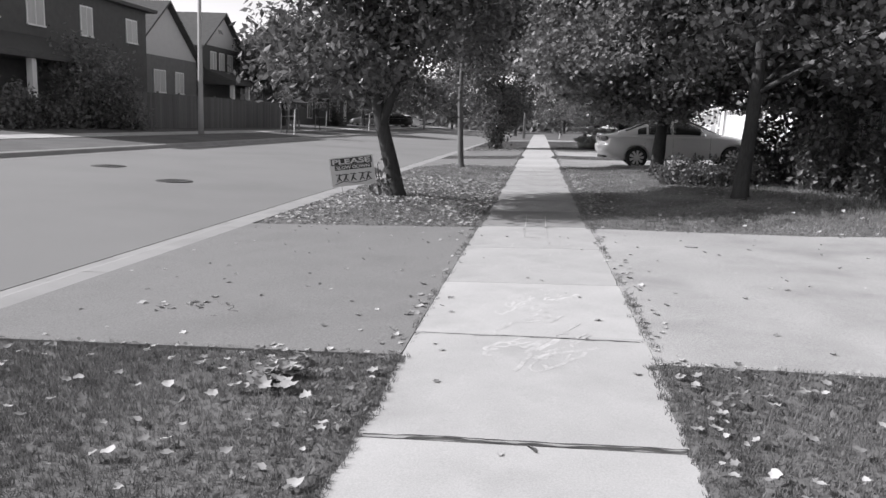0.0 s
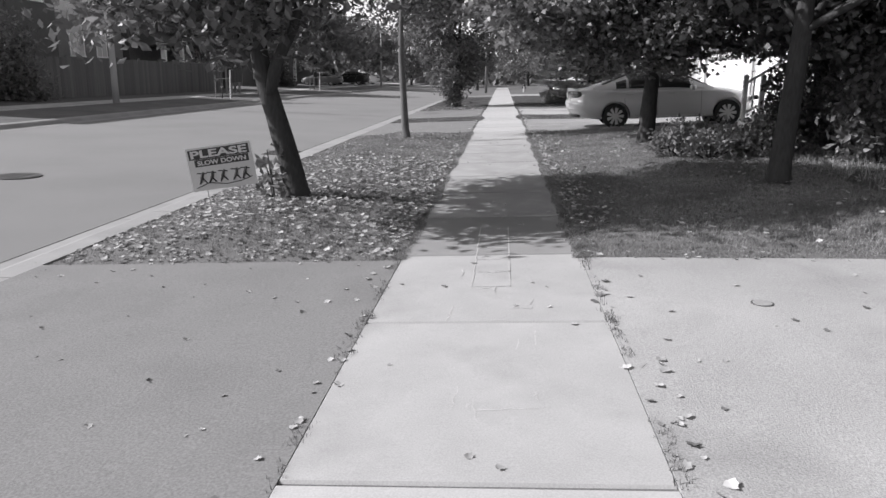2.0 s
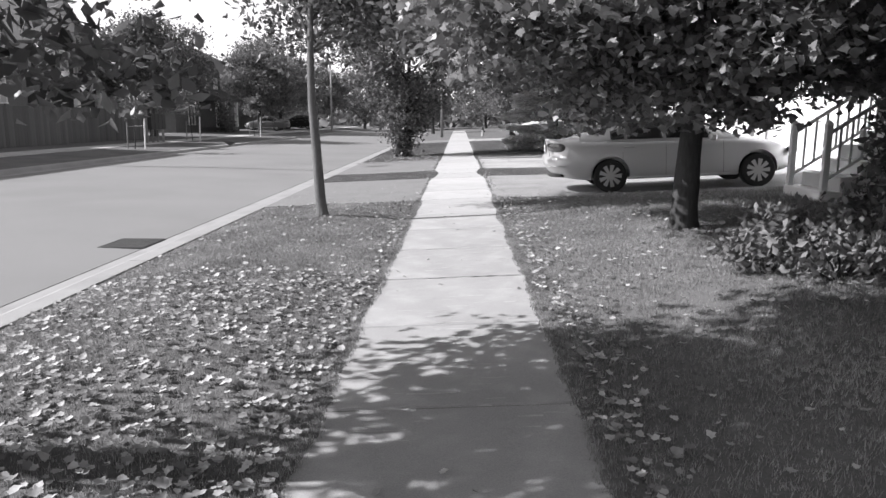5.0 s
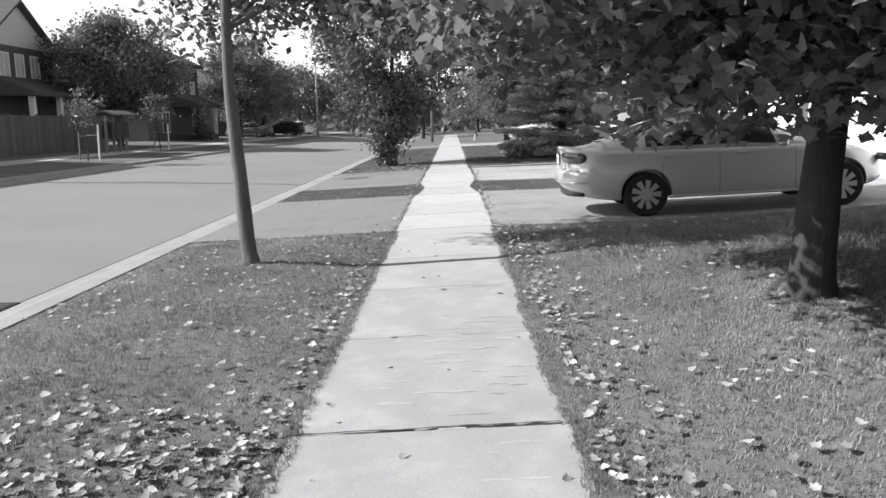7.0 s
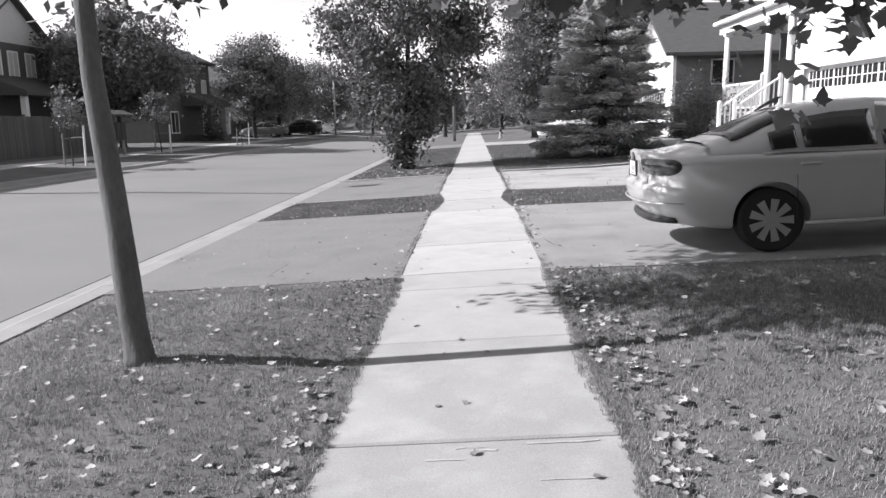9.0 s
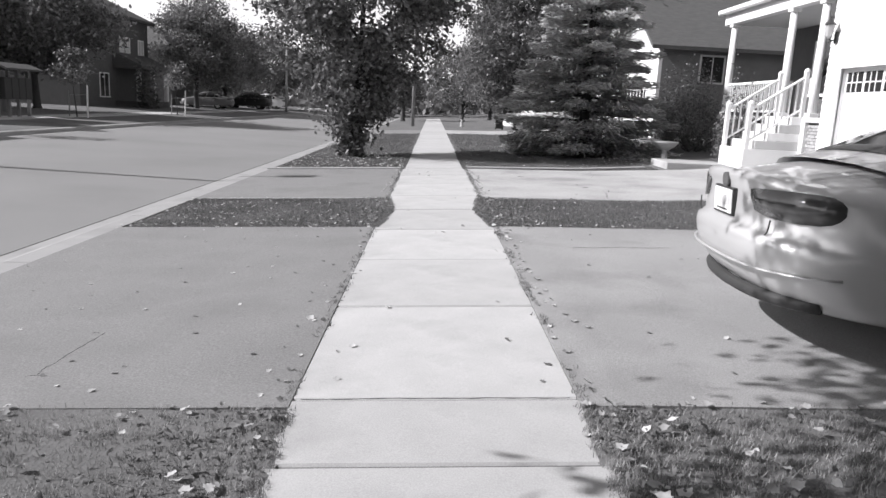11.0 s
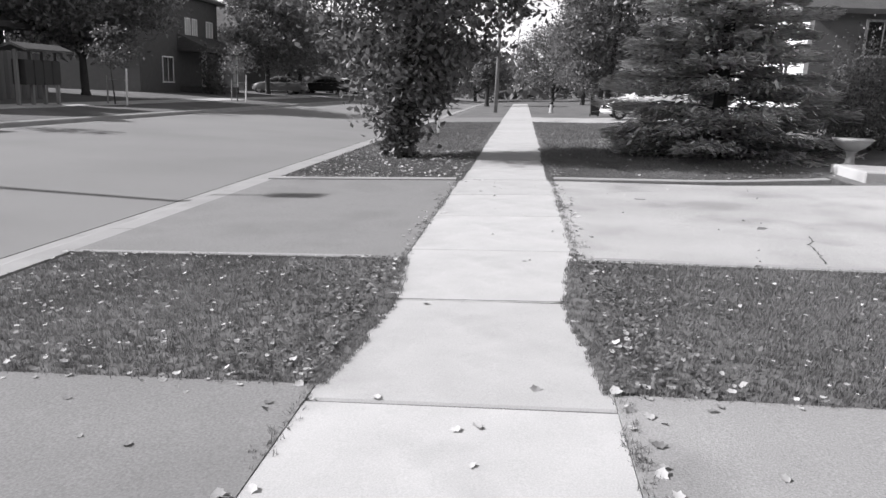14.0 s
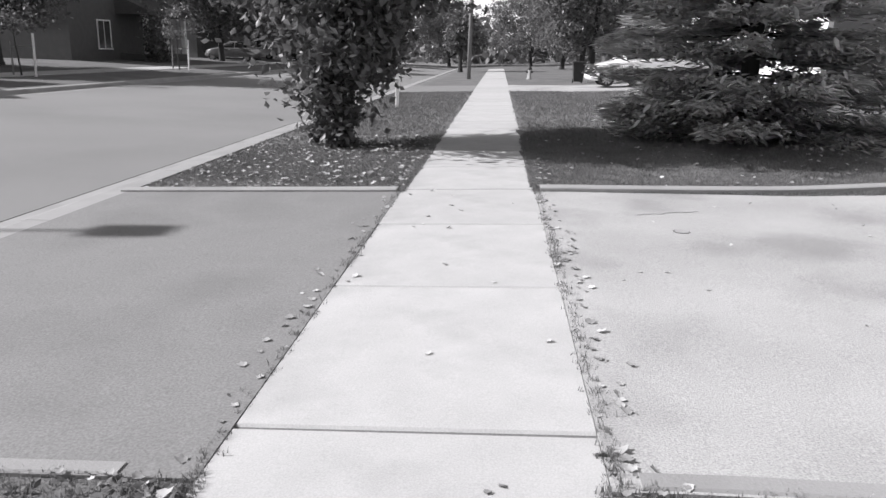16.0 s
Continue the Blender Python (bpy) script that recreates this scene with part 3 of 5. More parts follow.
make_tree("maple_tree", "tall maple behind the porch shrubs", "tree", (6.2, 15.2, G(6.2)), 8.0, 3.4, 2.4, 0.17, 7000, 0.22, seed=91, template=(LOBED, LOBED_F), clumps=100, clump=0.45, limbs=6)
make_tree("maple_tree", "dark maple near the neighbouring porch", "tree", (6.6, 19.4, G(6.6)), 7.5, 2.7, 1.2, 0.14, 30000, 0.17, seed=92, template=(LOBED, LOBED_F), clumps=130, clump=0.42, limbs=6)
woods = np.random.default_rng(77)
wp = np.concatenate([np.stack([woods.uniform(-130, 110, 15000), woods.normal(150, 9, 15000), np.abs(woods.normal(0, 1, 15000)) * 3.6], 1), np.stack([woods.normal(48, 6, 7000), woods.uniform(-20, 150, 7000), np.abs(woods.normal(0, 1, 7000)) * 4.0], 1), np.stack([woods.normal(-62, 6, 7000), woods.uniform(-20, 150, 7000), np.abs(woods.normal(0, 1, 7000)) * 3.6], 1)])
far_woods = scatter_mesh("far_woods", OVAL, OVAL_F, wp, woods.uniform(0.9, 2.0, len(wp)), random_turns(woods, len(wp), 0.2), M_LEAF_B)
tagged(far_woods, "distant line of trees closing the street", "trees", kind="stuff")
make_tree("sapling", "young staked tree with a thin pale crown", "tree", (-15.9, 44.2, 0.07), 3.1, 0.75, 1.5, 0.03, 500, 0.15, M_LEAF_B, seed=101, clumps=18, clump=0.2, limbs=4, group="staked saplings")
make_tree("sapling", "young staked tree with a thin pale crown", "tree", (-17.2, 55.4, 0.1), 3.3, 0.8, 1.5, 0.03, 500, 0.15, M_LEAF_B, seed=102, clumps=18, clump=0.2, limbs=4, group="staked saplings")
make_tree("sapling", "young staked tree with a thin pale crown", "tree", (-16.6, 67.5, 0.1), 3.4, 0.8, 1.5, 0.03, 450, 0.16, M_LEAF_B, seed=103, clumps=18, clump=0.2, limbs=4, group="staked saplings")


def tree_stakes(x, y, z):
    root = thing("tree_stakes", "pair of pale wooden stakes with a crossbar holding a sapling", "stake", "tree supports", pose(x, y, z))
    part("stake", tubed([(-0.45, 0, -0.1), (-0.42, 0, 1.25)], [0.035, 0.035], 6), M_WOODPOLE, root)
    part("stake", tubed([(0.42, 0, -0.1), (0.46, 0, 1.55)], [0.045, 0.045], 6), M_WHITE, root, "white painted stake")
    part("crossbar", tubed([(-0.44, 0.03, 1.05), (0.46, 0.03, 1.1)], [0.025, 0.025], 6), M_WOODPOLE, root)


for x, y in ((-15.9, 44.4), (-17.2, 55.6), (-16.6, 67.7)):
    tree_stakes(x, y, 0.09)

# ---- houses ----


def add_window(parent, x, y0, y1, z0, z1, face=-1, frame_mat=None, glass=None, mullions=1):
    """A window in a wall that looks along x; face is the side that it looks to."""
    frame_mat = frame_mat or M_WHITE
    f = face
    w = part("window", boxed(min(x, x + f * 0.05), max(x, x + f * 0.05), y0 - 0.07, y1 + 0.07, z1, z1 + 0.08), frame_mat, parent)
    for a in (y0 - 0.07, y1):
        part("frame", boxed(min(x, x + f * 0.05), max(x, x + f * 0.05), a, a + 0.07, z0, z1), frame_mat, w)
    part("sill", boxed(min(x, x + f * 0.09), max(x, x + f * 0.09), y0 - 0.1, y1 + 0.1, z0 - 0.08, z0), frame_mat, w)
    part("pane", boxed(min(x, x + f * 0.02), max(x, x + f * 0.02), y0, y1, z0, z1), glass or M_GLASS_DARK, w)
    for k in range(mullions):
        ym = y0 + (y1 - y0) * (k + 1) / (mullions + 1)
        part("mullion", boxed(min(x + f * 0.02, x + f * 0.045), max(x + f * 0.02, x + f * 0.045), ym - 0.02, ym + 0.02, z0, z1), frame_mat, w)


def gable_roof(parent, x0, x1, y0, y1, z, rise, along="y", over=0.45, mat=None, thick=0.16):
    """A gable roof as two thick slopes; its ridge runs along x or y."""
    mat = mat or M_ROOF
    if along == "y":
        mid = (x0 + x1) / 2
        k = rise / (mid - x0)
        for a, c in ((x0 - over, mid), (x1 + over, mid)):
            za = z - over * k
            part("roof", prism(bmesh.new(), [(a, za), (c, z + rise), (c, z + rise + thick), (a, za + thick)], y0 - over, y1 + over), mat, parent)
        for yy in (y0, y1 - 0.1):
            part("gable", prism(bmesh.new(), [(x0, z), (x1, z), (mid, z + rise)], yy, yy + 0.1), M_TRIM, parent)
    else:
        mid = (y0 + y1) / 2
        k = rise / (mid - y0)
        for a, c in ((y0 - over, mid), (y1 + over, mid)):
            za = z - over * k
            bm = prism(bmesh.new(), [(a, za), (c, z + rise), (c, z + rise + thick), (a, za + thick)], x0 - over, x1 + over)
            for v in bm.verts:
                v.co = Vector((v.co.y, v.co.x, v.co.z))
            bmesh.ops.recalc_face_normals(bm, faces=bm.faces)
            part("roof", bm, mat, parent)
        for xx in (x0, x1 - 0.1):
            bm = prism(bmesh.new(), [(y0, z), (y1, z), (mid, z + rise)], xx, xx + 0.1)
            for v in bm.verts:
                v.co = Vector((v.co.y, v.co.x, v.co.z))
            bmesh.ops.recalc_face_normals(bm, faces=bm.faces)
            part("gable", bm, M_TRIM, parent)


def hip_roof(parent, x0, x1, y0, y1, z, rise, over=0.5, mat=None):
    bm = bmesh.new()
    x0, x1, y0, y1 = x0 - over, x1 + over, y0 - over, y1 + over
    inset = min(x1 - x0, y1 - y0) / 2
    if x1 - x0 > y1 - y0:
        r0, r1 = (x0 + inset, (y0 + y1) / 2, z + rise), (x1 - inset, (y0 + y1) / 2, z + rise)
    else:
        r0, r1 = ((x0 + x1) / 2, y0 + inset, z + rise), ((x0 + x1) / 2, y1 - inset, z + rise)
    low = [bm.verts.new(p) for p in ((x0, y0, z), (x1, y0, z), (x1, y1, z), (x0, y1, z))]
    base = [bm.verts.new((v.co.x, v.co.y, z - 0.18)) for v in low]
    a, c = bm.verts.new(r0), bm.verts.new(r1)
    if x1 - x0 > y1 - y0:
        fs = [(low[0], low[1], c, a), (low[1], low[2], c), (low[2], low[3], a, c), (low[3], low[0], a)]
    else:
        fs = [(low[0], low[1], a), (low[1], low[2], c, a), (low[2], low[3], c), (low[3], low[0], a, c)]
    for f in fs:
        bm.faces.new(f)
    for i in range(4):
        bm.faces.new((base[i], base[(i + 1) % 4], low[(i + 1) % 4], low[i]))
    bm.faces.new(list(reversed(base)))
    bmesh.ops.recalc_face_normals(bm, faces=bm.faces)
    part("roof", bm, mat or M_ROOF, parent)


def far_house(label, x0, x1, y0, y1, eave, roof, face=1, wall=None, wins=(), porch=None, rise=2.6):
    """A two-storey house across the road; wins: y0, y1, z0, z1 in its street front."""
    h = thing("house", label, "house")
    wall = wall or M_BRICK_DARK
    part("wall", boxed(x0, x1, y0, y1, -0.2, eave), wall, h)
    if roof == "hip":
        hip_roof(h, x0, x1, y0, y1, eave, rise)
    else:
        gable_roof(h, x0, x1, y0, y1, eave, rise, roof)
    fx = x1 if face > 0 else x0
    for a, c, z0, z1, glass in wins:
        add_window(h, fx, a, c, z0, z1, face, M_WHITE, glass)
    if porch:
        a, c, depth, top = porch
        part("porch_floor", boxed(fx, fx + face * depth, a, c, -0.2, 0.7) if face > 0 else boxed(fx - depth, fx, a, c, -0.2, 0.7), wall, h)
        part("porch_roof", prism(bmesh.new(), [(fx, top), (fx + depth + 0.3, top), (fx + depth + 0.3, top + 0.25), (fx, top + 1.2)], a - 0.3, c + 0.3), M_ROOF, h)
        n = 3
        for i in range(n):
            y = a + 0.2 + (c - a - 0.4) * i / (n - 1)
            part("porch_column", boxed(fx + depth - 0.34, fx + depth - 0.04, y - 0.15, y + 0.15, 0.7, top, 0.02), M_WHITE, h, "white square column")
    return h


CUR = M_CURTAIN
far_house("dark brick two-storey house with curtained windows and a porch", -33, -24, 25, 42.0, 7.1, "hip", rise=1.8, wins=[(39.9, 40.9, 5.0, 6.2, CUR), (35.7, 36.6, 4.9, 6.3, CUR), (31.7, 32.8, 4.95, 6.5, CUR), (28.8, 29.8, 5.0, 6.5, CUR), (36.0, 37.6, 1.4, 2.9, M_GLASS_DARK)], porch=(26.0, 32.8, 2.0, 3.2))
far_house("two-storey house with a shingled gable roof behind the board fence", -37, -26, 43.5, 52.5, 4.8, "x", wall=M_BRICK, wins=[(46.4, 47.8, 2.4, 3.8, CUR), (49.3, 50.4, 2.4, 3.8, CUR)], rise=3.6)
far_house("dark gabled house half hidden by trees", -35, -26, 53.4, 60.6, 6.3, "x", wall=M_BRICK_DARK, wins=[(54.9, 55.8, 4.4, 5.8, CUR), (56.5, 57.3, 4.4, 5.8, CUR), (58.1, 58.9, 4.4, 5.8, CUR)], rise=2.6, porch=(54.0, 60.2, 2.3, 3.3))
far_house("brick house with a dark hipped roof behind street trees", -33, -24, 70, 82, 7.0, "hip", wall=M_BRICK_DARK, wins=[(76.5, 77.2, 3.8, 5.4, CUR), (77.6, 78.3, 3.8, 5.4, CUR), (73, 74.4, 1.0, 2.6, M_GLASS_DARK), (80, 81, 3.8, 5.4, CUR)], porch=(75.5, 81.5, 1.9, 3.1))
far_house("far brick house among the trees", -34, -25, 90, 101, 5.8, "hip", wall=M_BRICK, wins=[(92, 93.4, 3.6, 5.0, CUR), (96, 97.4, 3.6, 5.0, CUR)])

# fence across the road, board by board
fence = thing("board_fence", "grey weathered wooden board fence with posts", "fence")
board = None
for i in range(88):
    y = 34.8 + 0.24 * i
    if board is None:
        board = part("board", boxed(-0.012, 0.012, 0.004, 0.232, 0.05, 1.95, 0.004), M_FENCE, fence)
        ob = board
    else:
        ob = new("board", board.data)
        ob.parent = fence
    ob.location = (-20.6 + random.uniform(-0.006, 0.006), y, 0.16 + random.uniform(-0.01, 0.01))
for i in range(10):
    part("post", boxed(-20.7, -20.59, 34.75 + i * 2.34, 34.86 + i * 2.34, 0.0, 2.2, 0.01), M_FENCE, fence)
for z in (0.5, 1.1, 1.8):
    part("rail", boxed(-20.66, -20.62, 34.8, 55.9, z + 0.1, z + 0.19), M_FENCE, fence)

# street lamp, utility poles and marker stake
lamp = thing("street_lamp", "tall pale concrete street lamp with an arm over the road", "street lamp", "", pose(-17.0, 34.7, 0.1))
part("pole", tubed([(0, 0, -0.2), (0, 0, 1.6), (0, 0, 8.05)], [0.15, 0.135, 0.08], 10), M_GALV, lamp, smooth=True)
part("arm", tubed([(0, 0, 7.85), (0.5, 0, 8.25), (1.2, 0, 8.35)], [0.04, 0.035, 0.03], 8), M_GALV, lamp, smooth=True)
part("lamp_head", boxed(1.0, 1.8, -0.22, 0.22, 8.27, 8.41, 0.06), M_GALV, lamp, "flat lamp head")
for x, y, h, r, mt, lab in ((-1.55, 74.3, 9.5, 0.13, M_WOODPOLE, "weathered wooden utility pole on the verge"), (-15.6, 97.5, 8.0, 0.12, M_GALV, "pale concrete street lamp pole far down the road")):
    p = thing("utility_pole", lab, "pole", "", pose(x, y, G(x)))
    part("pole", tubed([(0, 0, -0.2), (0, 0, h * 0.5), (0, 0, h)], [r, r * 0.85, r * 0.65], 10), mt, p, smooth=True)
    part("cap", tubed([(0, 0, h), (0, 0, h + 0.06)], [r * 0.8, r * 0.5], 10), M_DARKMETAL, p)
mk = thing("marker_stake", "white painted marker stake in the grass verge", "stake", "", pose(-2.65, 50.8, G(-2.65)))
part("stake", boxed(-0.05, 0.05, -0.04, 0.04, -0.1, 1.5, 0.008), M_WHITE, mk)
part("stake_top", boxed(-0.055, 0.055, -0.045, 0.045, 1.5, 1.62, 0.01), M_DARKMETAL, mk, "dark band at the top")

# hydrant and bin far down the walk
hyd = thing("fire_hydrant", "small dark fire hydrant on the far lawn", "hydrant", "", pose(2.1, 74.0, G(2.1)))
part("barrel", tubed([(0, 0, -0.1), (0, 0, 0.05), (0, 0, 0.06), (0, 0, 0.55)], [0.16, 0.16, 0.11, 0.11], 12), M_STONE, hyd, smooth=True)
part("bonnet", tubed([(0, 0, 0.55), (0, 0, 0.6), (0, 0, 0.72), (0, 0, 0.78)], [0.14, 0.14, 0.07, 0.03], 12), M_DARKMETAL, hyd, smooth=True)
part("outlet", tubed([(-0.2, 0, 0.42), (0.2, 0, 0.42)], [0.06, 0.06], 10), M_DARKMETAL, hyd)
wb = thing("waste_bin", "dark wheeled waste bin standing beside a driveway", "waste bin", "", pose(4.3, 67.5, G(4.3)))
part("body", tubed([(0, 0, 0.08), (0, 0, 1.0)], [0.32, 0.42], 4), M_DARKMETAL, wb)
part("lid", boxed(-0.34, 0.34, -0.36, 0.34, 1.0, 1.08, 0.02), M_DARKMETAL, wb)
for x in (-0.22, 0.22):
    part("wheel", tubed([(x - 0.03, 0.3, 0.1), (x + 0.03, 0.3, 0.1)], [0.1, 0.1], 12), M_TYRE_DARK, wb)

# communal mailboxes
mb = thing("mailbox_cluster", "dark communal mailboxes on posts under a small roof", "mailbox", "", pose(-18.0, 51.6, 0.14))
for i in range(4):
    part("mailbox", boxed(-0.3, 0.25, -1.0 + 0.52 * i, -0.52 + 0.52 * i, 0.75, 1.65, 0.02), M_DARKMETAL, mb, "dark metal box")
for y in (-1.15, -0.35, 0.35, 1.15):
    part("post", boxed(-0.06, 0.06, y - 0.05, y + 0.05, -0.1, 2.0), M_WOODPOLE, mb)
part("roof", prism(bmesh.new(), [(-0.6, 1.95), (0, 2.15), (0.6, 1.95), (0.6, 2.03), (0, 2.25), (-0.6, 2.03)], -1.4, 1.4), M_ROOF, mb)

# ---- houses beside the walk ----


def front_steps(x0, x1, y0, y1, z0, z1, label):
    """Steps that climb along x with a white rail on both sides."""
    st = thing("front_steps", label, "stairs")
    n = 5
    run = (x1 - x0) / n
    rise = (z1 - z0) / n
    for i in range(n):
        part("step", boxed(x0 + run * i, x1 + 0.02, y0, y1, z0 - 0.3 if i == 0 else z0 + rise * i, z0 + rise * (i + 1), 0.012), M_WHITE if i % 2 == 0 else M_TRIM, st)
    for y in (y0 + 0.06, y1 - 0.06):
        rail = part("handrail", tubed([(x0 + 0.1, y, z0 + rise + 0.92), (x1 - 0.02, y, z1 + 0.92)], [0.035, 0.035], 6), M_WHITE, st)
        part("lower_rail", tubed([(x0 + 0.1, y, z0 + rise + 0.18), (x1 - 0.02, y, z1 + 0.18)], [0.028, 0.028], 6), M_WHITE, rail)
        for k in range(1, 8):
            f = k / 8
            xx = x0 + 0.1 + (x1 - 0.12 - x0) * f
            zz = z0 + rise + (z1 - z0 - rise) * f
            part("baluster", boxed(xx - 0.016, xx + 0.016, y - 0.016, y + 0.016, zz + 0.16, zz + 0.92), M_WHITE, rail)
        for xx, zz in ((x0 + 0.08, z0 + rise), (x1, z1)):
            post = part("newel_post", boxed(xx - 0.05, xx + 0.05, y - 0.05, y + 0.05, zz - 0.2, zz + 1.05, 0.008), M_WHITE, st)
            part("post_cap", tubed([(xx, y, zz + 1.05), (xx, y, zz + 1.09), (xx, y, zz + 1.13)], [0.075, 0.06, 0.01], 8), M_WHITE, post)
    return st


def side_house(label, gx, g0, g1, door0, door1, p0, p1, floor_z, back, lamp_y, columns, porch_front, wall_mat, steps=None):
    """A house beside the walk: siding round a garage door, a porch with white columns."""
    h = thing("house", label, "house")
    gz = ground_z(gx)
    top = 6.2
    # garage front: solid pieces round the door opening
    part("garage_wall", boxed(gx + 0.02, gx + 0.25, g0, door0, gz - 0.3, top), M_SIDING, h)
    part("garage_wall", boxed(gx + 0.02, gx + 0.25, door1, g1, gz - 0.3, top), M_SIDING, h)
    part("garage_wall", boxed(gx + 0.02, gx + 0.25, door0, door1, gz + 2.2, top), M_SIDING, h)
    part("side_wall", boxed(gx + 0.25, back, g0, g0 + 0.2, gz - 0.3, top), wall_mat, h)
    part("side_wall", boxed(gx + 0.25, back, g1 - 0.2, g1, gz - 0.3, top), wall_mat, h)
    part("rear_wall", boxed(back, back + 0.2, g0, max(g1, p1), gz - 0.3, top), wall_mat, h)
    z = gz + 2.36
    lap = {}
    for lo, hi, zs, ze in ((g0, door0 - 0.12, gz + 0.05, gz + 2.3), (door1 + 0.12, g1, gz + 0.05, gz + 2.3), (g0, g1, gz + 2.36, top)):
        if hi - lo < 0.1:
            continue
        z = zs
        while z < ze - 0.1:
            key = (round(hi - lo, 3))
            if key not in lap:
                bm = prism(bmesh.new(), [(0, 0), (-0.022, 0), (-0.006, 0.165), (0, 0.165)], 0, hi - lo)
                ob = part("siding_board", bm, M_SIDING, h)
                lap[key] = ob.data
            else:
                ob = new("siding_board", lap[key])
                ob.parent = h
            ob.location = (gx + 0.02, lo, z)
            z += 0.165
    d = part("garage_door", boxed(gx + 0.14, gx + 0.2, door0, door1, gz - 0.1, gz + 2.2), M_WHITE, h)
    cols = max(4, int((door1 - door0) / 0.6))
    wd = (door1 - door0) / cols
    for r in range(4):
        for c in range(cols):
            a, b2 = door0 + wd * c + 0.05, door0 + wd * (c + 1) - 0.05
            z0, z1 = gz + 0.04 + 0.54 * r, gz + 0.5 + 0.54 * r
            if r == 3:
                part("pane", boxed(gx + 0.13, gx + 0.145, a, b2, z0 + 0.05, z1), M_GLASS_DARK, d)
                for k in (1, 2):
                    ym = a + (b2 - a) * k / 3
                    part("glazing_bar", boxed(gx + 0.12, gx + 0.131, ym - 0.012, ym + 0.012, z0 + 0.05, z1), M_WHITE, d)
                zm = (z0 + z1) / 2 + 0.02
                part("glazing_bar", boxed(gx + 0.12, gx + 0.131, a, b2, zm - 0.012, zm + 0.012), M_WHITE, d)
            else:
                part("panel", boxed(gx + 0.122, gx + 0.145, a, b2, z0, z1, 0.01), M_WHITE, d)
    part("door_trim", boxed(gx - 0.02, gx + 0.05, door0 - 0.12, door0, gz, gz + 2.3), M_WHITE, h)
    part("door_trim", boxed(gx - 0.02, gx + 0.05, door1, door1 + 0.12, gz, gz + 2.3), M_WHITE, h)
    part("door_trim", boxed(gx - 0.03, gx + 0.06, door0 - 0.16, door1 + 0.16, gz + 2.2, gz + 2.36), M_TRIM, h)
    # porch
    part("porch_base", boxed(gx + 0.1, gx + 2.2, p0, p1, gz - 0.3, floor_z - 0.12), M_BRICK, h, "brick porch base")
    part("porch_floor", boxed(gx, gx + 2.2, p0 - 0.02, p1, floor_z - 0.12, floor_z, 0.015), M_TRIM, h)
    ceil = floor_z + 2.64
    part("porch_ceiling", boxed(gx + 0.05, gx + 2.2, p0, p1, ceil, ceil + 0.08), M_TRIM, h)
    part("porch_beam", boxed(gx - 0.02, gx + 0.22, p0, p1 + 0.15, ceil - 0.02, ceil + 0.32, 0.01), M_WHITE, h)
    part("gutter", boxed(gx - 0.22, gx - 0.05, p0, p1 + 0.3, ceil + 0.28, ceil + 0.42, 0.03), M_WHITE, h)
    part("porch_roof", prism(bmesh.new(), [(gx - 0.2, ceil + 0.42), (gx + 2.4, ceil + 1.3), (gx + 2.4, ceil + 1.15), (gx - 0.05, ceil + 0.3)], p0, p1 + 0.3), M_ROOF, h)
    for y in columns:
        col = part("porch_column", tubed([(gx + 0.12, y, floor_z), (gx + 0.12, y, floor_z + 1.2), (gx + 0.12, y, ceil)], [0.105, 0.1, 0.088], 14), M_WHITE, h, "round white column", True)
        part("column_base", boxed(gx, gx + 0.24, y - 0.12, y + 0.12, floor_z, floor_z + 0.1, 0.01), M_WHITE, col)
        part("column_cap", boxed(gx, gx + 0.24, y - 0.12, y + 0.12, ceil - 0.1, ceil - 0.02, 0.01), M_WHITE, col)
    part("house_wall", boxed(gx + 2.2, gx + 2.4, p0, p1 + 0.5, gz - 0.3, top), wall_mat, h)
    part("far_side_wall", boxed(gx + 2.4, back, p1 + 0.3, p1 + 0.5, gz - 0.3, top), wall_mat, h)
    add_window(h, gx + 2.2, p0 + (p1 - p0) * 0.5, p0 + (p1 - p0) * 0.8, floor_z + 0.7, floor_z + 2.1, -1, M_WHITE, M_GLASS_DARK)
    # brick panel between white posts under the near end of the porch
    part("porch_post", boxed(gx + 0.0, gx + 0.16, p0 + 0.62, p0 + 0.78, gz - 0.2, floor_z - 0.12, 0.01), M_WHITE, h, "white post under the porch")
    bricks = None
    for r in range(int((floor_z - 0.16 - gz) / 0.075)):
        for c in range(4):
            lo = p0 + 0.01 + 0.155 * c - (0.075 if r % 2 else 0)
            if lo < p0:
                lo = p0 + 0.01
            if bricks is None:
                bricks = part("brick", boxed(0, 0.03, 0, 0.145, 0, 0.065, 0.004), M_BRICK_PALE, h)
                ob = bricks
            else:
                ob = new("brick", bricks.data)
                ob.parent = h
            ob.location = (gx + 0.075, lo, gz + 0.02 + 0.075 * r)
    door = part("front_door", boxed(gx + 2.13, gx + 2.2, p0 + 0.9, p0 + 1.85, floor_z, floor_z + 2.05, 0.01), M_DARKMETAL, h)
    part("door_handle", tubed([(gx + 2.09, p0 + 1.0, floor_z + 1.0), (gx + 2.09, p0 + 1.0, floor_z + 1.14)], [0.02, 0.02], 6), M_GALV, door)
    part("curtain", boxed(gx + 2.15, gx + 2.19, p0 + 2.0, p0 + 2.45, floor_z + 0.2, floor_z + 2.2, 0.01), M_CURTAIN, h)
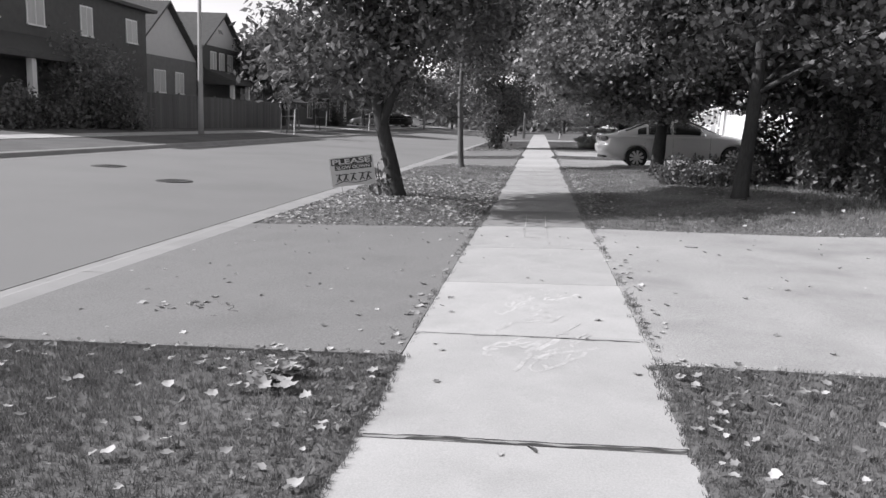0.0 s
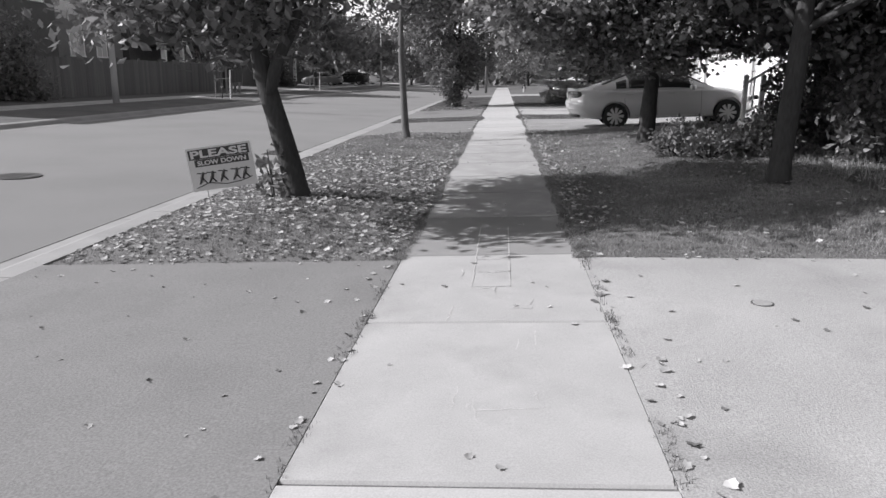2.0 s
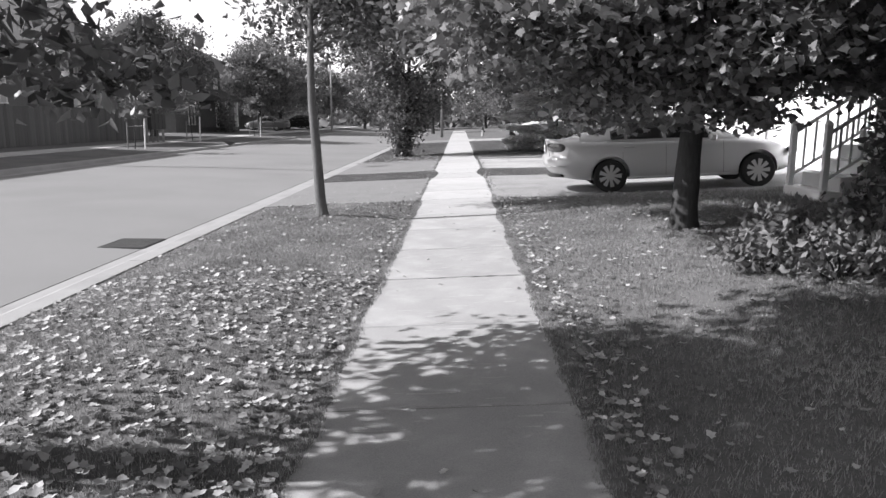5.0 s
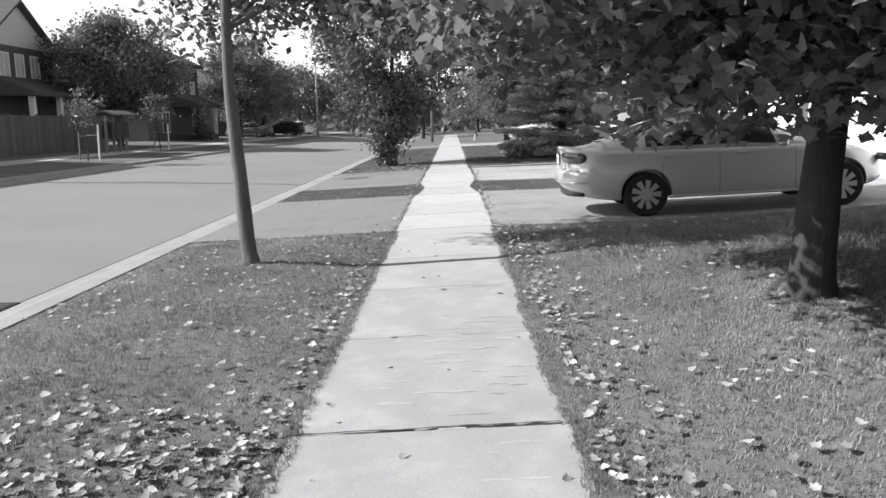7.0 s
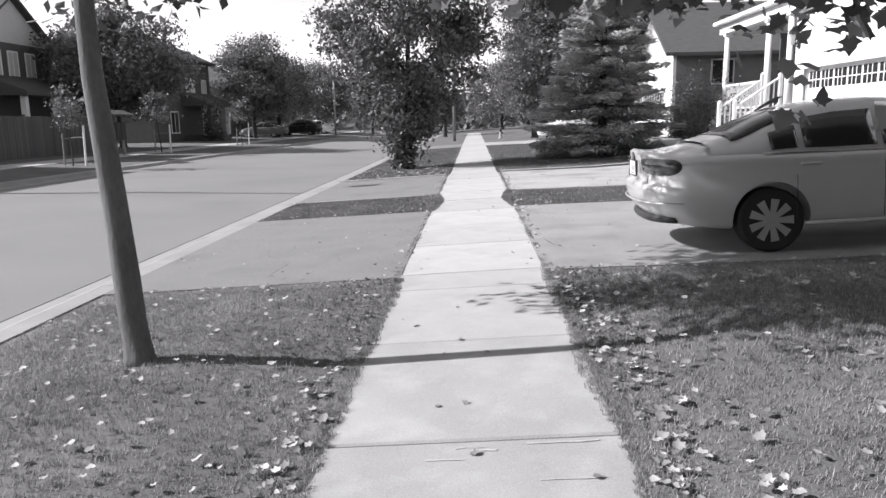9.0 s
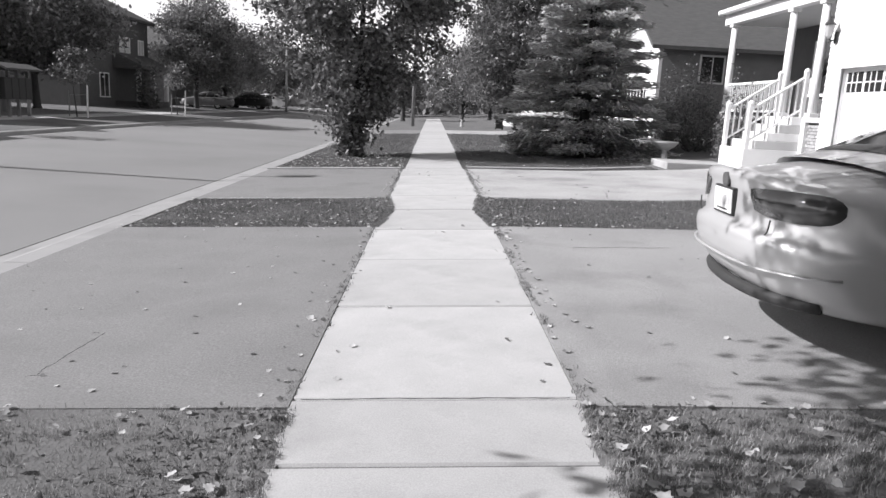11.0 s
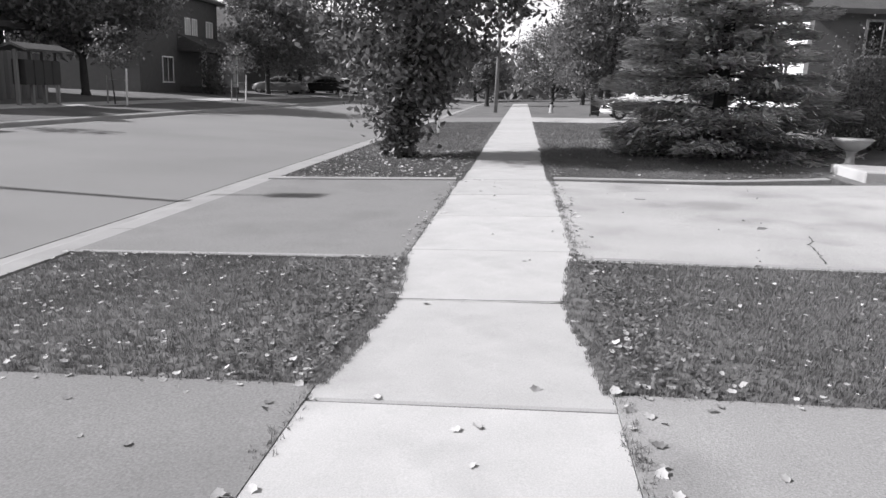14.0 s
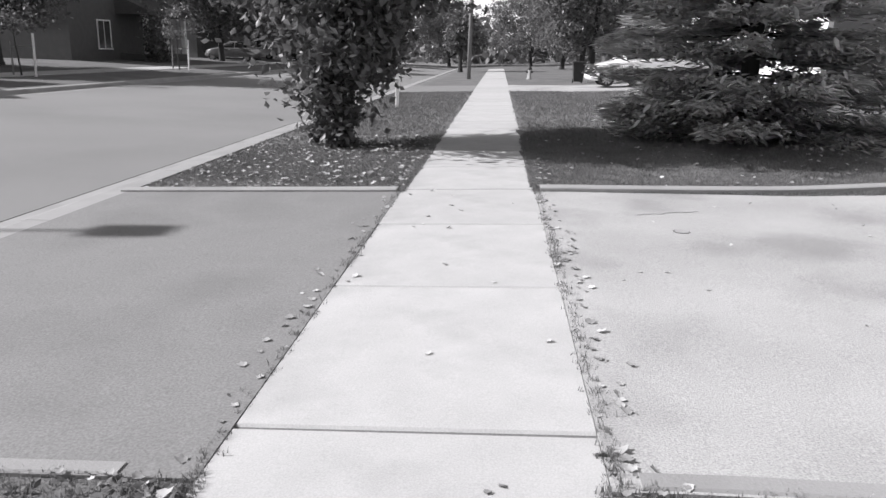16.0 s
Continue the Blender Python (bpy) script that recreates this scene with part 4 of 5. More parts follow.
    for a, c in zip(columns, columns[1:]):
        if porch_front and (a, c) in porch_front:
            rail = part("porch_rail", boxed(gx + 0.09, gx + 0.15, a + 0.1, c - 0.1, floor_z + 0.85, floor_z + 0.92, 0.008), M_WHITE, h)
            part("lower_rail", boxed(gx + 0.1, gx + 0.14, a + 0.1, c - 0.1, floor_z + 0.1, floor_z + 0.15), M_WHITE, rail)
            k = int((c - a) / 0.13)
            for j in range(1, k):
                y = a + (c - a) * j / k
                part("baluster", boxed(gx + 0.105, gx + 0.135, y - 0.015, y + 0.015, floor_z + 0.15, floor_z + 0.85), M_WHITE, rail)
    hip_roof(h, gx, back, g0, max(g1, p1), top, 2.6, 0.5)
    # coach lamp
    la = thing("coach_lamp", "dark metal coach lamp on the garage wall", "lamp", "coach lamps", pose(gx - 0.03, lamp_y, gz + 2.95))
    part("wall_plate", boxed(-0.02, 0.03, -0.05, 0.05, -0.2, 0.05, 0.01), M_DARKMETAL, la)
    part("bracket", tubed([(0, 0, -0.12), (-0.1, 0, -0.16), (-0.16, 0, -0.08)], [0.015, 0.015, 0.015], 6), M_DARKMETAL, la)
    part("lantern", tubed([(-0.16, 0, -0.1), (-0.16, 0, -0.06), (-0.16, 0, 0.18)], [0.03, 0.065, 0.1], 6), M_GALV, la)
    part("lantern_roof", tubed([(-0.16, 0, 0.18), (-0.16, 0, 0.26), (-0.16, 0, 0.36)], [0.13, 0.06, 0.012], 6), M_DARKMETAL, la)
    return h


side_house("white-sided house with a garage and a white-columned porch", 8.6, 30.6, 36.35, 31.2, 35.75, 36.35, 42.3, 1.67, 15.9, 36.12, [36.95, 38.45, 42.0], [(38.45, 42.0)], M_BRICK_DARK)
front_steps(7.3, 8.6, 37.12, 38.52, 0.68, 1.67, "white front steps with white handrails up to the porch")
side_house("white-sided house behind the maples with a garage and porch", 8.2, 22.6, 29.3, 23.6, 28.6, 16.6, 22.6, 1.45, 15.5, 22.9, [17.0, 19.8, 22.2], [(17.0, 19.8)], M_BRICK_DARK)
front_steps(5.85, 7.4, 20.7, 22.0, G(5.9), 1.45, "white front steps with white handrails beside the shrubs")
landing = part("steps_landing", boxed(7.38, 8.3, 20.6, 22.1, 0.2, 1.45, 0.02), M_TRIM)
tagged(landing, "pale landing between the front steps and the porch", "landing", kind="structure")
hc = thing("house", "dark-walled house beyond the spruce with a white garage front", "house")
part("wall", boxed(9.6, 17, 51.5, 60, 0, 4.6), M_BRICK, hc)
part("garage_front", boxed(9.45, 9.6, 51.5, 53.0, 0.2, 4.6), M_SIDING, hc)
part("garage_front", boxed(9.45, 9.6, 57.4, 60.0, 0.2, 4.6), M_SIDING, hc)
part("garage_front", boxed(9.45, 9.6, 53.0, 57.4, 2.9, 4.6), M_SIDING, hc)
gd = part("garage_door", boxed(9.53, 9.6, 53.0, 57.4, 0.3, 2.9), M_WHITE, hc)
for i in range(8):
    part("pane", boxed(9.515, 9.535, 53.1 + 0.54 * i, 53.5 + 0.54 * i, 2.3, 2.7), M_GLASS_DARK, gd)
gable_roof(hc, 9.45, 17, 51.5, 60, 4.6, 2.6, "x", mat=M_ROOF)
w = part("window", boxed(11.2, 12.3, 51.45, 51.5, 3.0, 4.2), M_TRIM, hc)
part("pane", boxed(11.28, 12.22, 51.43, 51.452, 3.08, 4.12), M_GLASS_DARK, w)
part("mullion", boxed(11.73, 11.77, 51.42, 51.432, 3.08, 4.12), M_TRIM, w)
make_shrub("garden_shrub", "tall dark evergreen shrub beside the neighbouring house", (8.7, 45.0, G(8.7)), (1.1, 1.1, 2.9), 7000, 0.075, M_LEAF, 58)
back_house = thing("house", "dark brick house behind the neighbouring garden", "house")
part("wall", boxed(9.5, 18, -6, 14.5, 0, 6), M_BRICK_DARK, back_house)
hip_roof(back_house, 9.5, 18, -6, 14.5, 6, 2.6)

# edging, path and urn by the second porch
edge = thing("driveway_edging", "pale concrete edging along the driveway", "edging", kind="structure")


def edging(points, w=0.15, h=0.06):
    b = bmesh.new()
    rings = []
    for x, y in points:
        z = G(x)
        rings.append([b.verts.new((x, y, z - 0.1)), b.verts.new((x, y, z + h)), b.verts.new((x, y + w * 0.15, z + h + 0.012)), b.verts.new((x, y + w, z + h + 0.012)), b.verts.new((x, y + w, z - 0.1))])
    for p, q in zip(rings, rings[1:]):
        for i in range(5):
            b.faces.new((p[i], p[(i + 1) % 5], q[(i + 1) % 5], q[i]))
    b.faces.new(rings[0])
    b.faces.new(list(reversed(rings[-1])))
    bmesh.ops.recalc_face_normals(b, faces=b.faces)
    part("edging_strip", b, M_KERB, edge)


edging([(0.8 + 0.37 * i, 37.46 + 0.0028 * i ** 2 + 0.004 * math.sin(i * 2.1)) for i in range(13)], 0.17, 0.05)
edging([(-4.0 + 0.4 * i, 37.46 + 0.004 * math.sin(i * 1.7)) for i in range(9)], 0.15, 0.035)
edging([(0.85 + 0.4 * i, 31.86 + 0.005 * math.sin(i * 2.3)) for i in range(14)], 0.1, 0.012)
edging([(-3.85 + 0.4 * i, 31.86 + 0.004 * math.sin(i * 1.7)) for i in range(8)], 0.08, 0.01)
pth = thing("garden_path", "pale concrete path slab before the front steps", "path", kind="structure")
part("path_slab", boxed(5.8, 7.45, 37.95, 39.3, 0.15, G(6.0) + 0.16, 0.02), M_CONCRETE, pth)
urn = thing("garden_urn", "weathered stone pedestal urn in the lawn", "urn", "", pose(6.3, 39.75, G(6.3) + 0.02) @ Matrix.Scale(0.9, 4))
part("pedestal", tubed([(0, 0, 0), (0, 0, 0.06), (0, 0, 0.1), (0, 0, 0.3), (0, 0, 0.36)], [0.2, 0.2, 0.1, 0.08, 0.14], 14), M_STONE, urn, smooth=True)
part("bowl", tubed([(0, 0, 0.36), (0, 0, 0.44), (0, 0, 0.56), (0, 0, 0.6), (0, 0, 0.62)], [0.12, 0.26, 0.36, 0.4, 0.38], 16), M_STONE, urn, smooth=True)

# ---- cars ----
M_PAINT = material("silver_car_paint", 0.58, 0.02, 0.42, 2, 200, 0.0, metal=0.5, coat=0.6)
M_PAINT_WHITE = material("white_car_paint", 0.75, 0.02, 0.3, 2, 200, 0.0, coat=0.6)
M_PAINT_DARK = material("dark_car_paint", 0.03, 0.02, 0.3, 2, 200, 0.0, coat=0.6)
M_PAINT_GREY = material("grey_car_paint", 0.13, 0.02, 0.35, 2, 200, 0.0, coat=0.4)
M_TYRE = material("tyre_rubber", 0.025, 0.15, 0.85, 5, 60, 0.3)
M_RIM = material("alloy_rim", 0.5, 0.05, 0.35, 5, 60, 0.0, metal=0.7)
M_TAIL = material("tail_light_lens", 0.07, 0.1, 0.12, 8, 30, 0.0, coat=0.8, spec=0.6)
M_PLATE = material("plate_enamel", 0.7, 0.03, 0.4, 5, 60, 0.0)

STATIONS = [  # x, sill, belt, top, half width, half width of the top
    (-0.012, 0.57, 0.63, 0.66, 0.50, 0.42), (-0.006, 0.52, 0.69, 0.76, 0.62, 0.50), (0.004, 0.47, 0.75, 0.84, 0.70, 0.57), (0.02, 0.43, 0.80, 0.91, 0.75, 0.61), (0.05, 0.39, 0.90, 1.01, 0.80, 0.65), (0.09, 0.36, 0.95, 1.065, 0.83, 0.67), (0.16, 0.335, 0.975, 1.085, 0.855, 0.68), (0.35, 0.29, 0.985, 1.10, 0.888, 0.69), (0.65, 0.235, 0.985, 1.125, 0.905, 0.69),
    (0.9, 0.21, 0.98, 1.18, 0.91, 0.66), (1.2, 0.20, 0.98, 1.31, 0.915, 0.60), (1.55, 0.2, 0.975, 1.43, 0.915, 0.565), (1.85, 0.2, 0.96, 1.472, 0.915, 0.56), (2.25, 0.2, 0.955, 1.48, 0.915, 0.56), (2.65, 0.2, 0.95, 1.445, 0.915, 0.565),
    (3.0, 0.2, 0.94, 1.31, 0.915, 0.60), (3.35, 0.2, 0.93, 1.13, 0.91, 0.66), (3.6, 0.2, 0.92, 1.015, 0.91, 0.70), (4.05, 0.2, 0.87, 0.965, 0.90, 0.70), (4.45, 0.22, 0.80, 0.895, 0.87, 0.66), (4.7, 0.24, 0.70, 0.80, 0.80, 0.60), (4.82, 0.27, 0.60, 0.68, 0.70, 0.52), (4.87, 0.34, 0.52, 0.58, 0.58, 0.44)]


def station(x, tall=1.0):
    for a, c in zip(STATIONS, STATIONS[1:]):
        if x <= c[0]:
            f = (x - a[0]) / (c[0] - a[0])
            f = max(0.0, min(1.0, f))
            s = [p + (q - p) * f for p, q in zip(a, c)]
            break
    else:
        s = list(STATIONS[-1])
    s[2] = s[2] * (1 + (tall - 1) * 0.8)
    s[3] = s[3] * tall
    return s


def half_ring(x, tall=1.0):
    _, zb, zs, zt, w, wt = station(x, tall)
    h = zs - zb
    return [(0, zb), (w - 0.16, zb), (w - 0.05, zb + 0.1 * min(0.5, h)), (w - 0.012, zb + 0.32 * min(0.5, h)), (w, (zb + zs) / 2 - 0.04 * h), (w - 0.012, zs - 0.32 * min(0.5, h)), (w - 0.03, zs - 0.1 * min(0.5, h)), (w - 0.075, zs), (wt + (w - 0.075 - wt) * 0.5, zs + (zt - zs) * 0.5), (wt + 0.03, zt - 0.07 * min(1, (zt - zs) * 4)), (wt - 0.06, zt - 0.018), (wt * 0.5, zt), (0, zt + 0.006)]


LEVELS = [  # share of the height, half width, set-back of the tail, set-back of the nose
    (0.0, 0.80, 0.20, 0.16), (0.05, 0.865, 0.10, 0.08), (0.13, 0.893, 0.03, 0.02), (0.17, 0.902, 0.012, 0.01), (0.26, 0.908, -0.03, 0.0), (0.36, 0.912, -0.055, 0.0), (0.46, 0.915, -0.062, 0.005), (0.53, 0.914, -0.052, 0.01), (0.56, 0.913, -0.02, 0.02), (0.585, 0.912, -0.002, 0.03),
    (0.68, 0.908, 0.004, 0.05), (0.78, 0.901, 0.008, 0.08), (0.86, 0.893, 0.008, 0.11), (0.90, 0.893, 0.004, 0.14), (0.94, 0.882, -0.004, 0.17), (0.975, 0.862, 0.002, 0.21), (1.0, 0.835, 0.03, 0.25)]
SHOULDER = [(0.0, 1.0), (0.45, 0.995), (1.2, 0.985), (2.2, 0.968), (3.2, 0.945), (3.6, 0.93), (4.1, 0.875), (4.5, 0.80), (4.9, 0.72)]
LENGTH = 4.84


def along(table, x):
    for a, c in zip(table, table[1:]):
        if x <= c[0]:
            f = max(0.0, (x - a[0]) / (c[0] - a[0]))
            return a[1] + (c[1] - a[1]) * f
    return table[-1][1]


def hull_outline(w, tail, nose):
    """Half of the body's outline seen from above, from the tail's middle to the nose's, with the share of the width."""
    pts = [(tail + 0.55 * (1 - (1 - q ** 2.7) ** (1 / 2.7)), q) for q in (0.0, 0.12, 0.25, 0.38, 0.5, 0.6, 0.7, 0.78, 0.85, 0.905, 0.945, 0.975, 0.992)]
    x0, x1 = 0.62, LENGTH - 1.15
    pts += [(x0 + (x1 - x0) * i / 26, 1.0) for i in range(27)]
    pts += [(LENGTH - nose - 0.95 * (1 - (1 - q ** 2.4) ** (1 / 2.4)), q) for q in (0.99, 0.97, 0.93, 0.87, 0.8, 0.7, 0.58, 0.45, 0.3, 0.15, 0.0)]
    return [(x, w * q, q) for x, q in pts]


def hull(tall):
    """The lower body: stacked outlines from the sill to the shoulder, closed by a crowned deck and hood."""
    bm = bmesh.new()
    loops = []
    for v, w, tail, nose in LEVELS:
        right, left_side = [], []
        for x, y, q in hull_outline(w, tail, nose):
            top = along(SHOULDER, x) * (1 + (tall - 1) * 0.8)
            if x < 0.7:
                top += 0.075 * (1 - q ** 3)
            low = 0.245 + 0.10 * max(0.0, 1 - x / 0.8) + 0.06 * max(0.0, (x - 4.2) / 0.6)
            right.append((x, y, low + v * (top - low)))
        loops.append([bm.verts.new((x, -y, z)) for x, y, z in right] + [bm.verts.new((x, y, z)) for x, y, z in reversed(right[1:-1])])
    n = len(loops[0])
    half = n // 2
    for a, c in zip(loops, loops[1:]):
        for i in range(n):
            bm.faces.new((a[i], a[(i + 1) % n], c[(i + 1) % n], c[i]))
    for ring, crown, flip in ((loops[-1], 1.0, False), (loops[0], 0.0, True)):
        shares = (0.9, 0.72, 0.45, 0.15, -0.15, -0.45, -0.72, -0.9)
        rows = []
        for i in range(1, half):
            p, q = ring[i].co, ring[n - i].co
            rise_here = crown * (0.10 if p.x < 3.4 else 0.065) * min(1.0, abs(p.y) / 0.8) ** 2 * (0.25 if p.x < 0.25 else 1.0 if p.x > 0.6 else 0.25 + (p.x - 0.25) * 2.14)
            row = [ring[i]]
            for sh in shares:
                row.append(bm.verts.new((p.x, p.y * sh, p.z + rise_here * (1 - sh ** 4))))
            rows.append(row + [ring[n - i]])
        for a, c in zip(rows, rows[1:]):
            for k in range(len(a) - 1):
                bm.faces.new((a[k], a[k + 1], c[k + 1], c[k]))
        for row, tip in ((rows[0], ring[0]), (rows[-1], ring[half])):
            for k in range(len(row) - 1):
                bm.faces.new((row[k], row[k + 1], tip))
    bmesh.ops.recalc_face_normals(bm, faces=bm.faces)
    return bm


TAIL_SHAPE = []
for q, low_z, high_z in ((0.40, 0.945, 0.985), (0.46, 0.865, 0.99), (0.56, 0.845, 0.995), (0.68, 0.835, 1.0), (0.80, 0.83, 1.0), (0.90, 0.83, 0.995), (0.935, 0.84, 0.985), (0.955, 0.86, 0.965), (0.966, 0.89, 0.935)):
    TAIL_SHAPE.append((-0.006 + 0.55 * (1 - (1 - q ** 2.7) ** (1 / 2.7)), 0.9 * q + 0.004, low_z, high_z))


def make_car(label, m, paint, tall=1.0, detail=True):
    car = thing("car", label, "car", "", m)
    body = part("body", hull(tall), paint, car, smooth=True)
    bm = bmesh.new()
    rings = []
    for x in [0.62, 0.75, 0.9, 1.05, 1.2, 1.38, 1.55, 1.7, 1.85, 2.05, 2.25, 2.45, 2.65, 2.82, 3.0, 3.17, 3.35, 3.5, 3.64]:
        hr = half_ring(x, tall)[7:]
        full = [(hr[0][0], hr[0][1] - 0.06)] + hr + [(-y, z) for y, z in reversed(hr[:-1])] + [(-hr[0][0], hr[0][1] - 0.06)]
        rings.append([bm.verts.new((x, y, z)) for y, z in full])
    for a, c in zip(rings, rings[1:]):
        for i in range(len(a) - 1):
            bm.faces.new((a[i], c[i], c[i + 1], a[i + 1]))
    bmesh.ops.recalc_face_normals(bm, faces=bm.faces)
    part("cabin", bm, paint, car, smooth=True)
    if detail:
        cut = bmesh.new()
        for wx in (1.18, 3.98):
            for sy in (-1, 1):
                tube(cut, [(wx, sy * 0.62, 0.34), (wx, sy * 1.05, 0.34)], [0.375, 0.375], 32)
        bmesh.ops.recalc_face_normals(cut, faces=cut.faces)
        cutter = part("cutter", cut, paint)
        cutter.matrix_basis = m
        mod = body.modifiers.new("arches", "BOOLEAN")
        mod.object, mod.operation, mod.solver = cutter, "DIFFERENCE", "EXACT"
        bpy.context.view_layer.update()
        solid = bpy.data.meshes.new_from_object(body.evaluated_get(bpy.context.evaluated_depsgraph_get()))
        body.modifiers.clear()
        body.data = solid
        bpy.data.objects.remove(cutter)
        solid.polygons.foreach_set("use_smooth", [True] * len(solid.polygons))
        solid.set_sharp_from_angle(angle=radians(50))
    # glass, following the body a little proud of it

    def side_pane(x0, x1, sy, f0=0.1, f1=0.86):
        g = bmesh.new()
        rows = []
        n = 8
        for i in range(n + 1):
            x = x0 + (x1 - x0) * i / n
            hr = half_ring(x, tall)
            pts = [Vector((x, *hr[7])), Vector((x, *hr[8])), Vector((x, *hr[9]))]
            row = []
            for f in (f0, 0.5, f1):
                p = pts[0].lerp(pts[1], f * 2) if f < 0.5 else pts[1].lerp(pts[2], f * 2 - 1)
                row.append(g.verts.new((p.x, sy * (p.y + 0.012), p.z + 0.004)))
            rows.append(row)
        for a, c in zip(rows, rows[1:]):
            for i in range(2):
                g.faces.new((a[i], a[i + 1], c[i + 1], c[i]))
        bmesh.ops.recalc_face_normals(g, faces=g.faces)
        bmesh.ops.solidify(g, geom=g.faces[:], thickness=0.004)
        return part("window_pane", g, M_GLASS_DARK, car, smooth=True)

    for sy in (-1, 1):
        side_pane(1.2, 1.46, sy, 0.12, 0.7)
        side_pane(1.52, 2.2, sy)
        side_pane(2.26, 3.12, sy)

    def top_pane(x0, x1):
        g = bmesh.new()
        rows = []
        for i in range(7):
            x = x0 + (x1 - x0) * i / 6
            hr = half_ring(x, tall)
            pts = [(y * 0.97, z) for y, z in hr[9:13]]
            pts[0] = (hr[9][0] * 0.99, hr[9][1] + 0.004)
            full = pts + [(-y, z) for y, z in reversed(pts[:-1])]
            rows.append([g.verts.new((x, y, z + 0.012)) for y, z in full])
        for a, c in zip(rows, rows[1:]):
            for i in range(len(a) - 1):
                g.faces.new((a[i], a[i + 1], c[i + 1], c[i]))
        bmesh.ops.recalc_face_normals(g, faces=g.faces)
        bmesh.ops.solidify(g, geom=g.faces[:], thickness=0.004)
        part("window_pane", g, M_GLASS_DARK, car, smooth=True)
    top_pane(0.84, 1.5)
    top_pane(2.72, 3.52)
    for wx in (1.18, 3.98):
        for sy in (-1, 1):
            wheel = thing("wheel", "", "", "", None)
            wheel.parent = car
            y0, y1 = sy * 0.68, sy * 0.895
            part("tyre", tubed([(wx, y0, 0.325), (wx, y0 + sy * 0.03, 0.325), (wx, y1 - sy * 0.03, 0.325), (wx, y1, 0.325), (wx, y1 - sy * 0.012, 0.325)], [0.29, 0.325, 0.325, 0.295, 0.22], 28), M_TYRE, wheel, smooth=False)
            rim = tubed([(wx, y1 - sy * 0.04, 0.325), (wx, y1 - sy * 0.035, 0.325)], [0.21, 0.21], 24)
            part("rim_back", rim, M_DARKMETAL, wheel)
            spokes = bmesh.new()
            tube(spokes, [(wx, y1 - sy * 0.035, 0.325), (wx, y1 + sy * 0.004, 0.325)], [0.06, 0.045], 16)
            for q in range(9):
                a = 2 * math.pi * q / 9
                ca, sa = math.cos(a), math.sin(a)
                vs = []
                for rr, hw in ((0.04, 0.022), (0.215, 0.042)):
                    for s2 in (-1, 1):
                        for dy in (-0.034, 0.0):
                            vs.append(spokes.verts.new((wx + rr * ca - s2 * hw * sa, y1 + sy * dy, 0.325 + rr * sa + s2 * hw * ca)))
                for f in ((0, 1, 3, 2), (4, 6, 7, 5), (1, 5, 7, 3), (0, 2, 6, 4), (0, 4, 5, 1), (2, 3, 7, 6)):
                    spokes.faces.new([vs[j] for j in f])
            bmesh.ops.recalc_face_normals(spokes, faces=spokes.faces)
            part("rim", spokes, M_RIM, wheel)
    for sy in (-1, 1):
        # tail lights wrap the corner
        g = bmesh.new()
        rows = []
        k2 = 1 if tall == 1 else 1.08
        for x, y, zb, zt in TAIL_SHAPE:
            rows.append((g.verts.new((x, sy * y, zt * k2)), g.verts.new((x - 0.004, sy * (y + 0.006), zb * k2))))
        for p, q in zip(rows, rows[1:]):
            g.faces.new((p[0], p[1], q[1], q[0]))
        bmesh.ops.recalc_face_normals(g, faces=g.faces)
        bmesh.ops.solidify(g, geom=g.faces[:], thickness=0.02)
        part("tail_light", g, M_TAIL, car, "dark glossy tail light", True)
        part("headlight", boxed(4.62, 4.76, min(sy * 0.5, sy * 0.76), max(sy * 0.5, sy * 0.76), 0.62, 0.73, 0.03), M_GLASS_DARK, car)
        part("side_mirror", boxed(3.02, 3.16, min(sy * 0.9, sy * 1.06), max(sy * 0.9, sy * 1.06), 0.93, 1.06, 0.03), paint, car)
        for hx in (1.45, 2.48):
            yy = 0.885
            part("door_handle", boxed(hx, hx + 0.2, min(sy * yy, sy * (yy + 0.035)), max(sy * yy, sy * (yy + 0.035)), 0.855, 0.885, 0.01), M_RIM, car)
        for hx in (1.42, 2.24, 3.32):
            hr = half_ring(hx)
            g = tubed([(hx, sy * 0.906, 0.32), (hx, sy * 0.9135, 0.55), (hx, sy * 0.9095, 0.72), (hx, sy * 0.885, 0.91)], [0.004] * 4, 4)
            part("door_gap", g, M_DARKMETAL, car)
        part("sill_trim", boxed(1.5, 3.45, min(sy * 0.885, sy * 0.915), max(sy * 0.885, sy * 0.915), 0.27, 0.30, 0.006), M_TRIM, car)
    plate = part("number_plate", boxed(-0.022, -0.012, -0.15, 0.15, 0.80, 0.95, 0.003), M_PLATE, car, "white plate with dark bars")
    part("plate_frame", boxed(-0.016, 0.02, -0.162, 0.162, 0.788, 0.962), M_DARKMETAL, plate)
    for i in range(7):
        part("plate_bar", boxed(-0.0245, -0.0215, -0.118 + 0.034 * i, -0.096 + 0.034 * i, 0.85, 0.912), M_TRIM, plate)
    part("plate_bar", boxed(-0.0245, -0.0215, -0.09, 0.09, 0.815, 0.825), M_DARK, plate)
    part("badge", tubed([(0.03, 0, 1.005), (-0.012, 0, 1.0), (-0.016, 0, 1.0)], [0.05, 0.05, 0.04], 20), M_IRON, car, "plain round metal badge")
    lid = [(0.0, 0.60 + 0.0, 0.83), (-0.006, 0.585, 0.76), (-0.008, 0.53, 0.722), (-0.014, 0.3, 0.712), (-0.016, 0, 0.71)]
    lid += [(x, -y, z) for x, y, z in reversed(lid[:-1])]
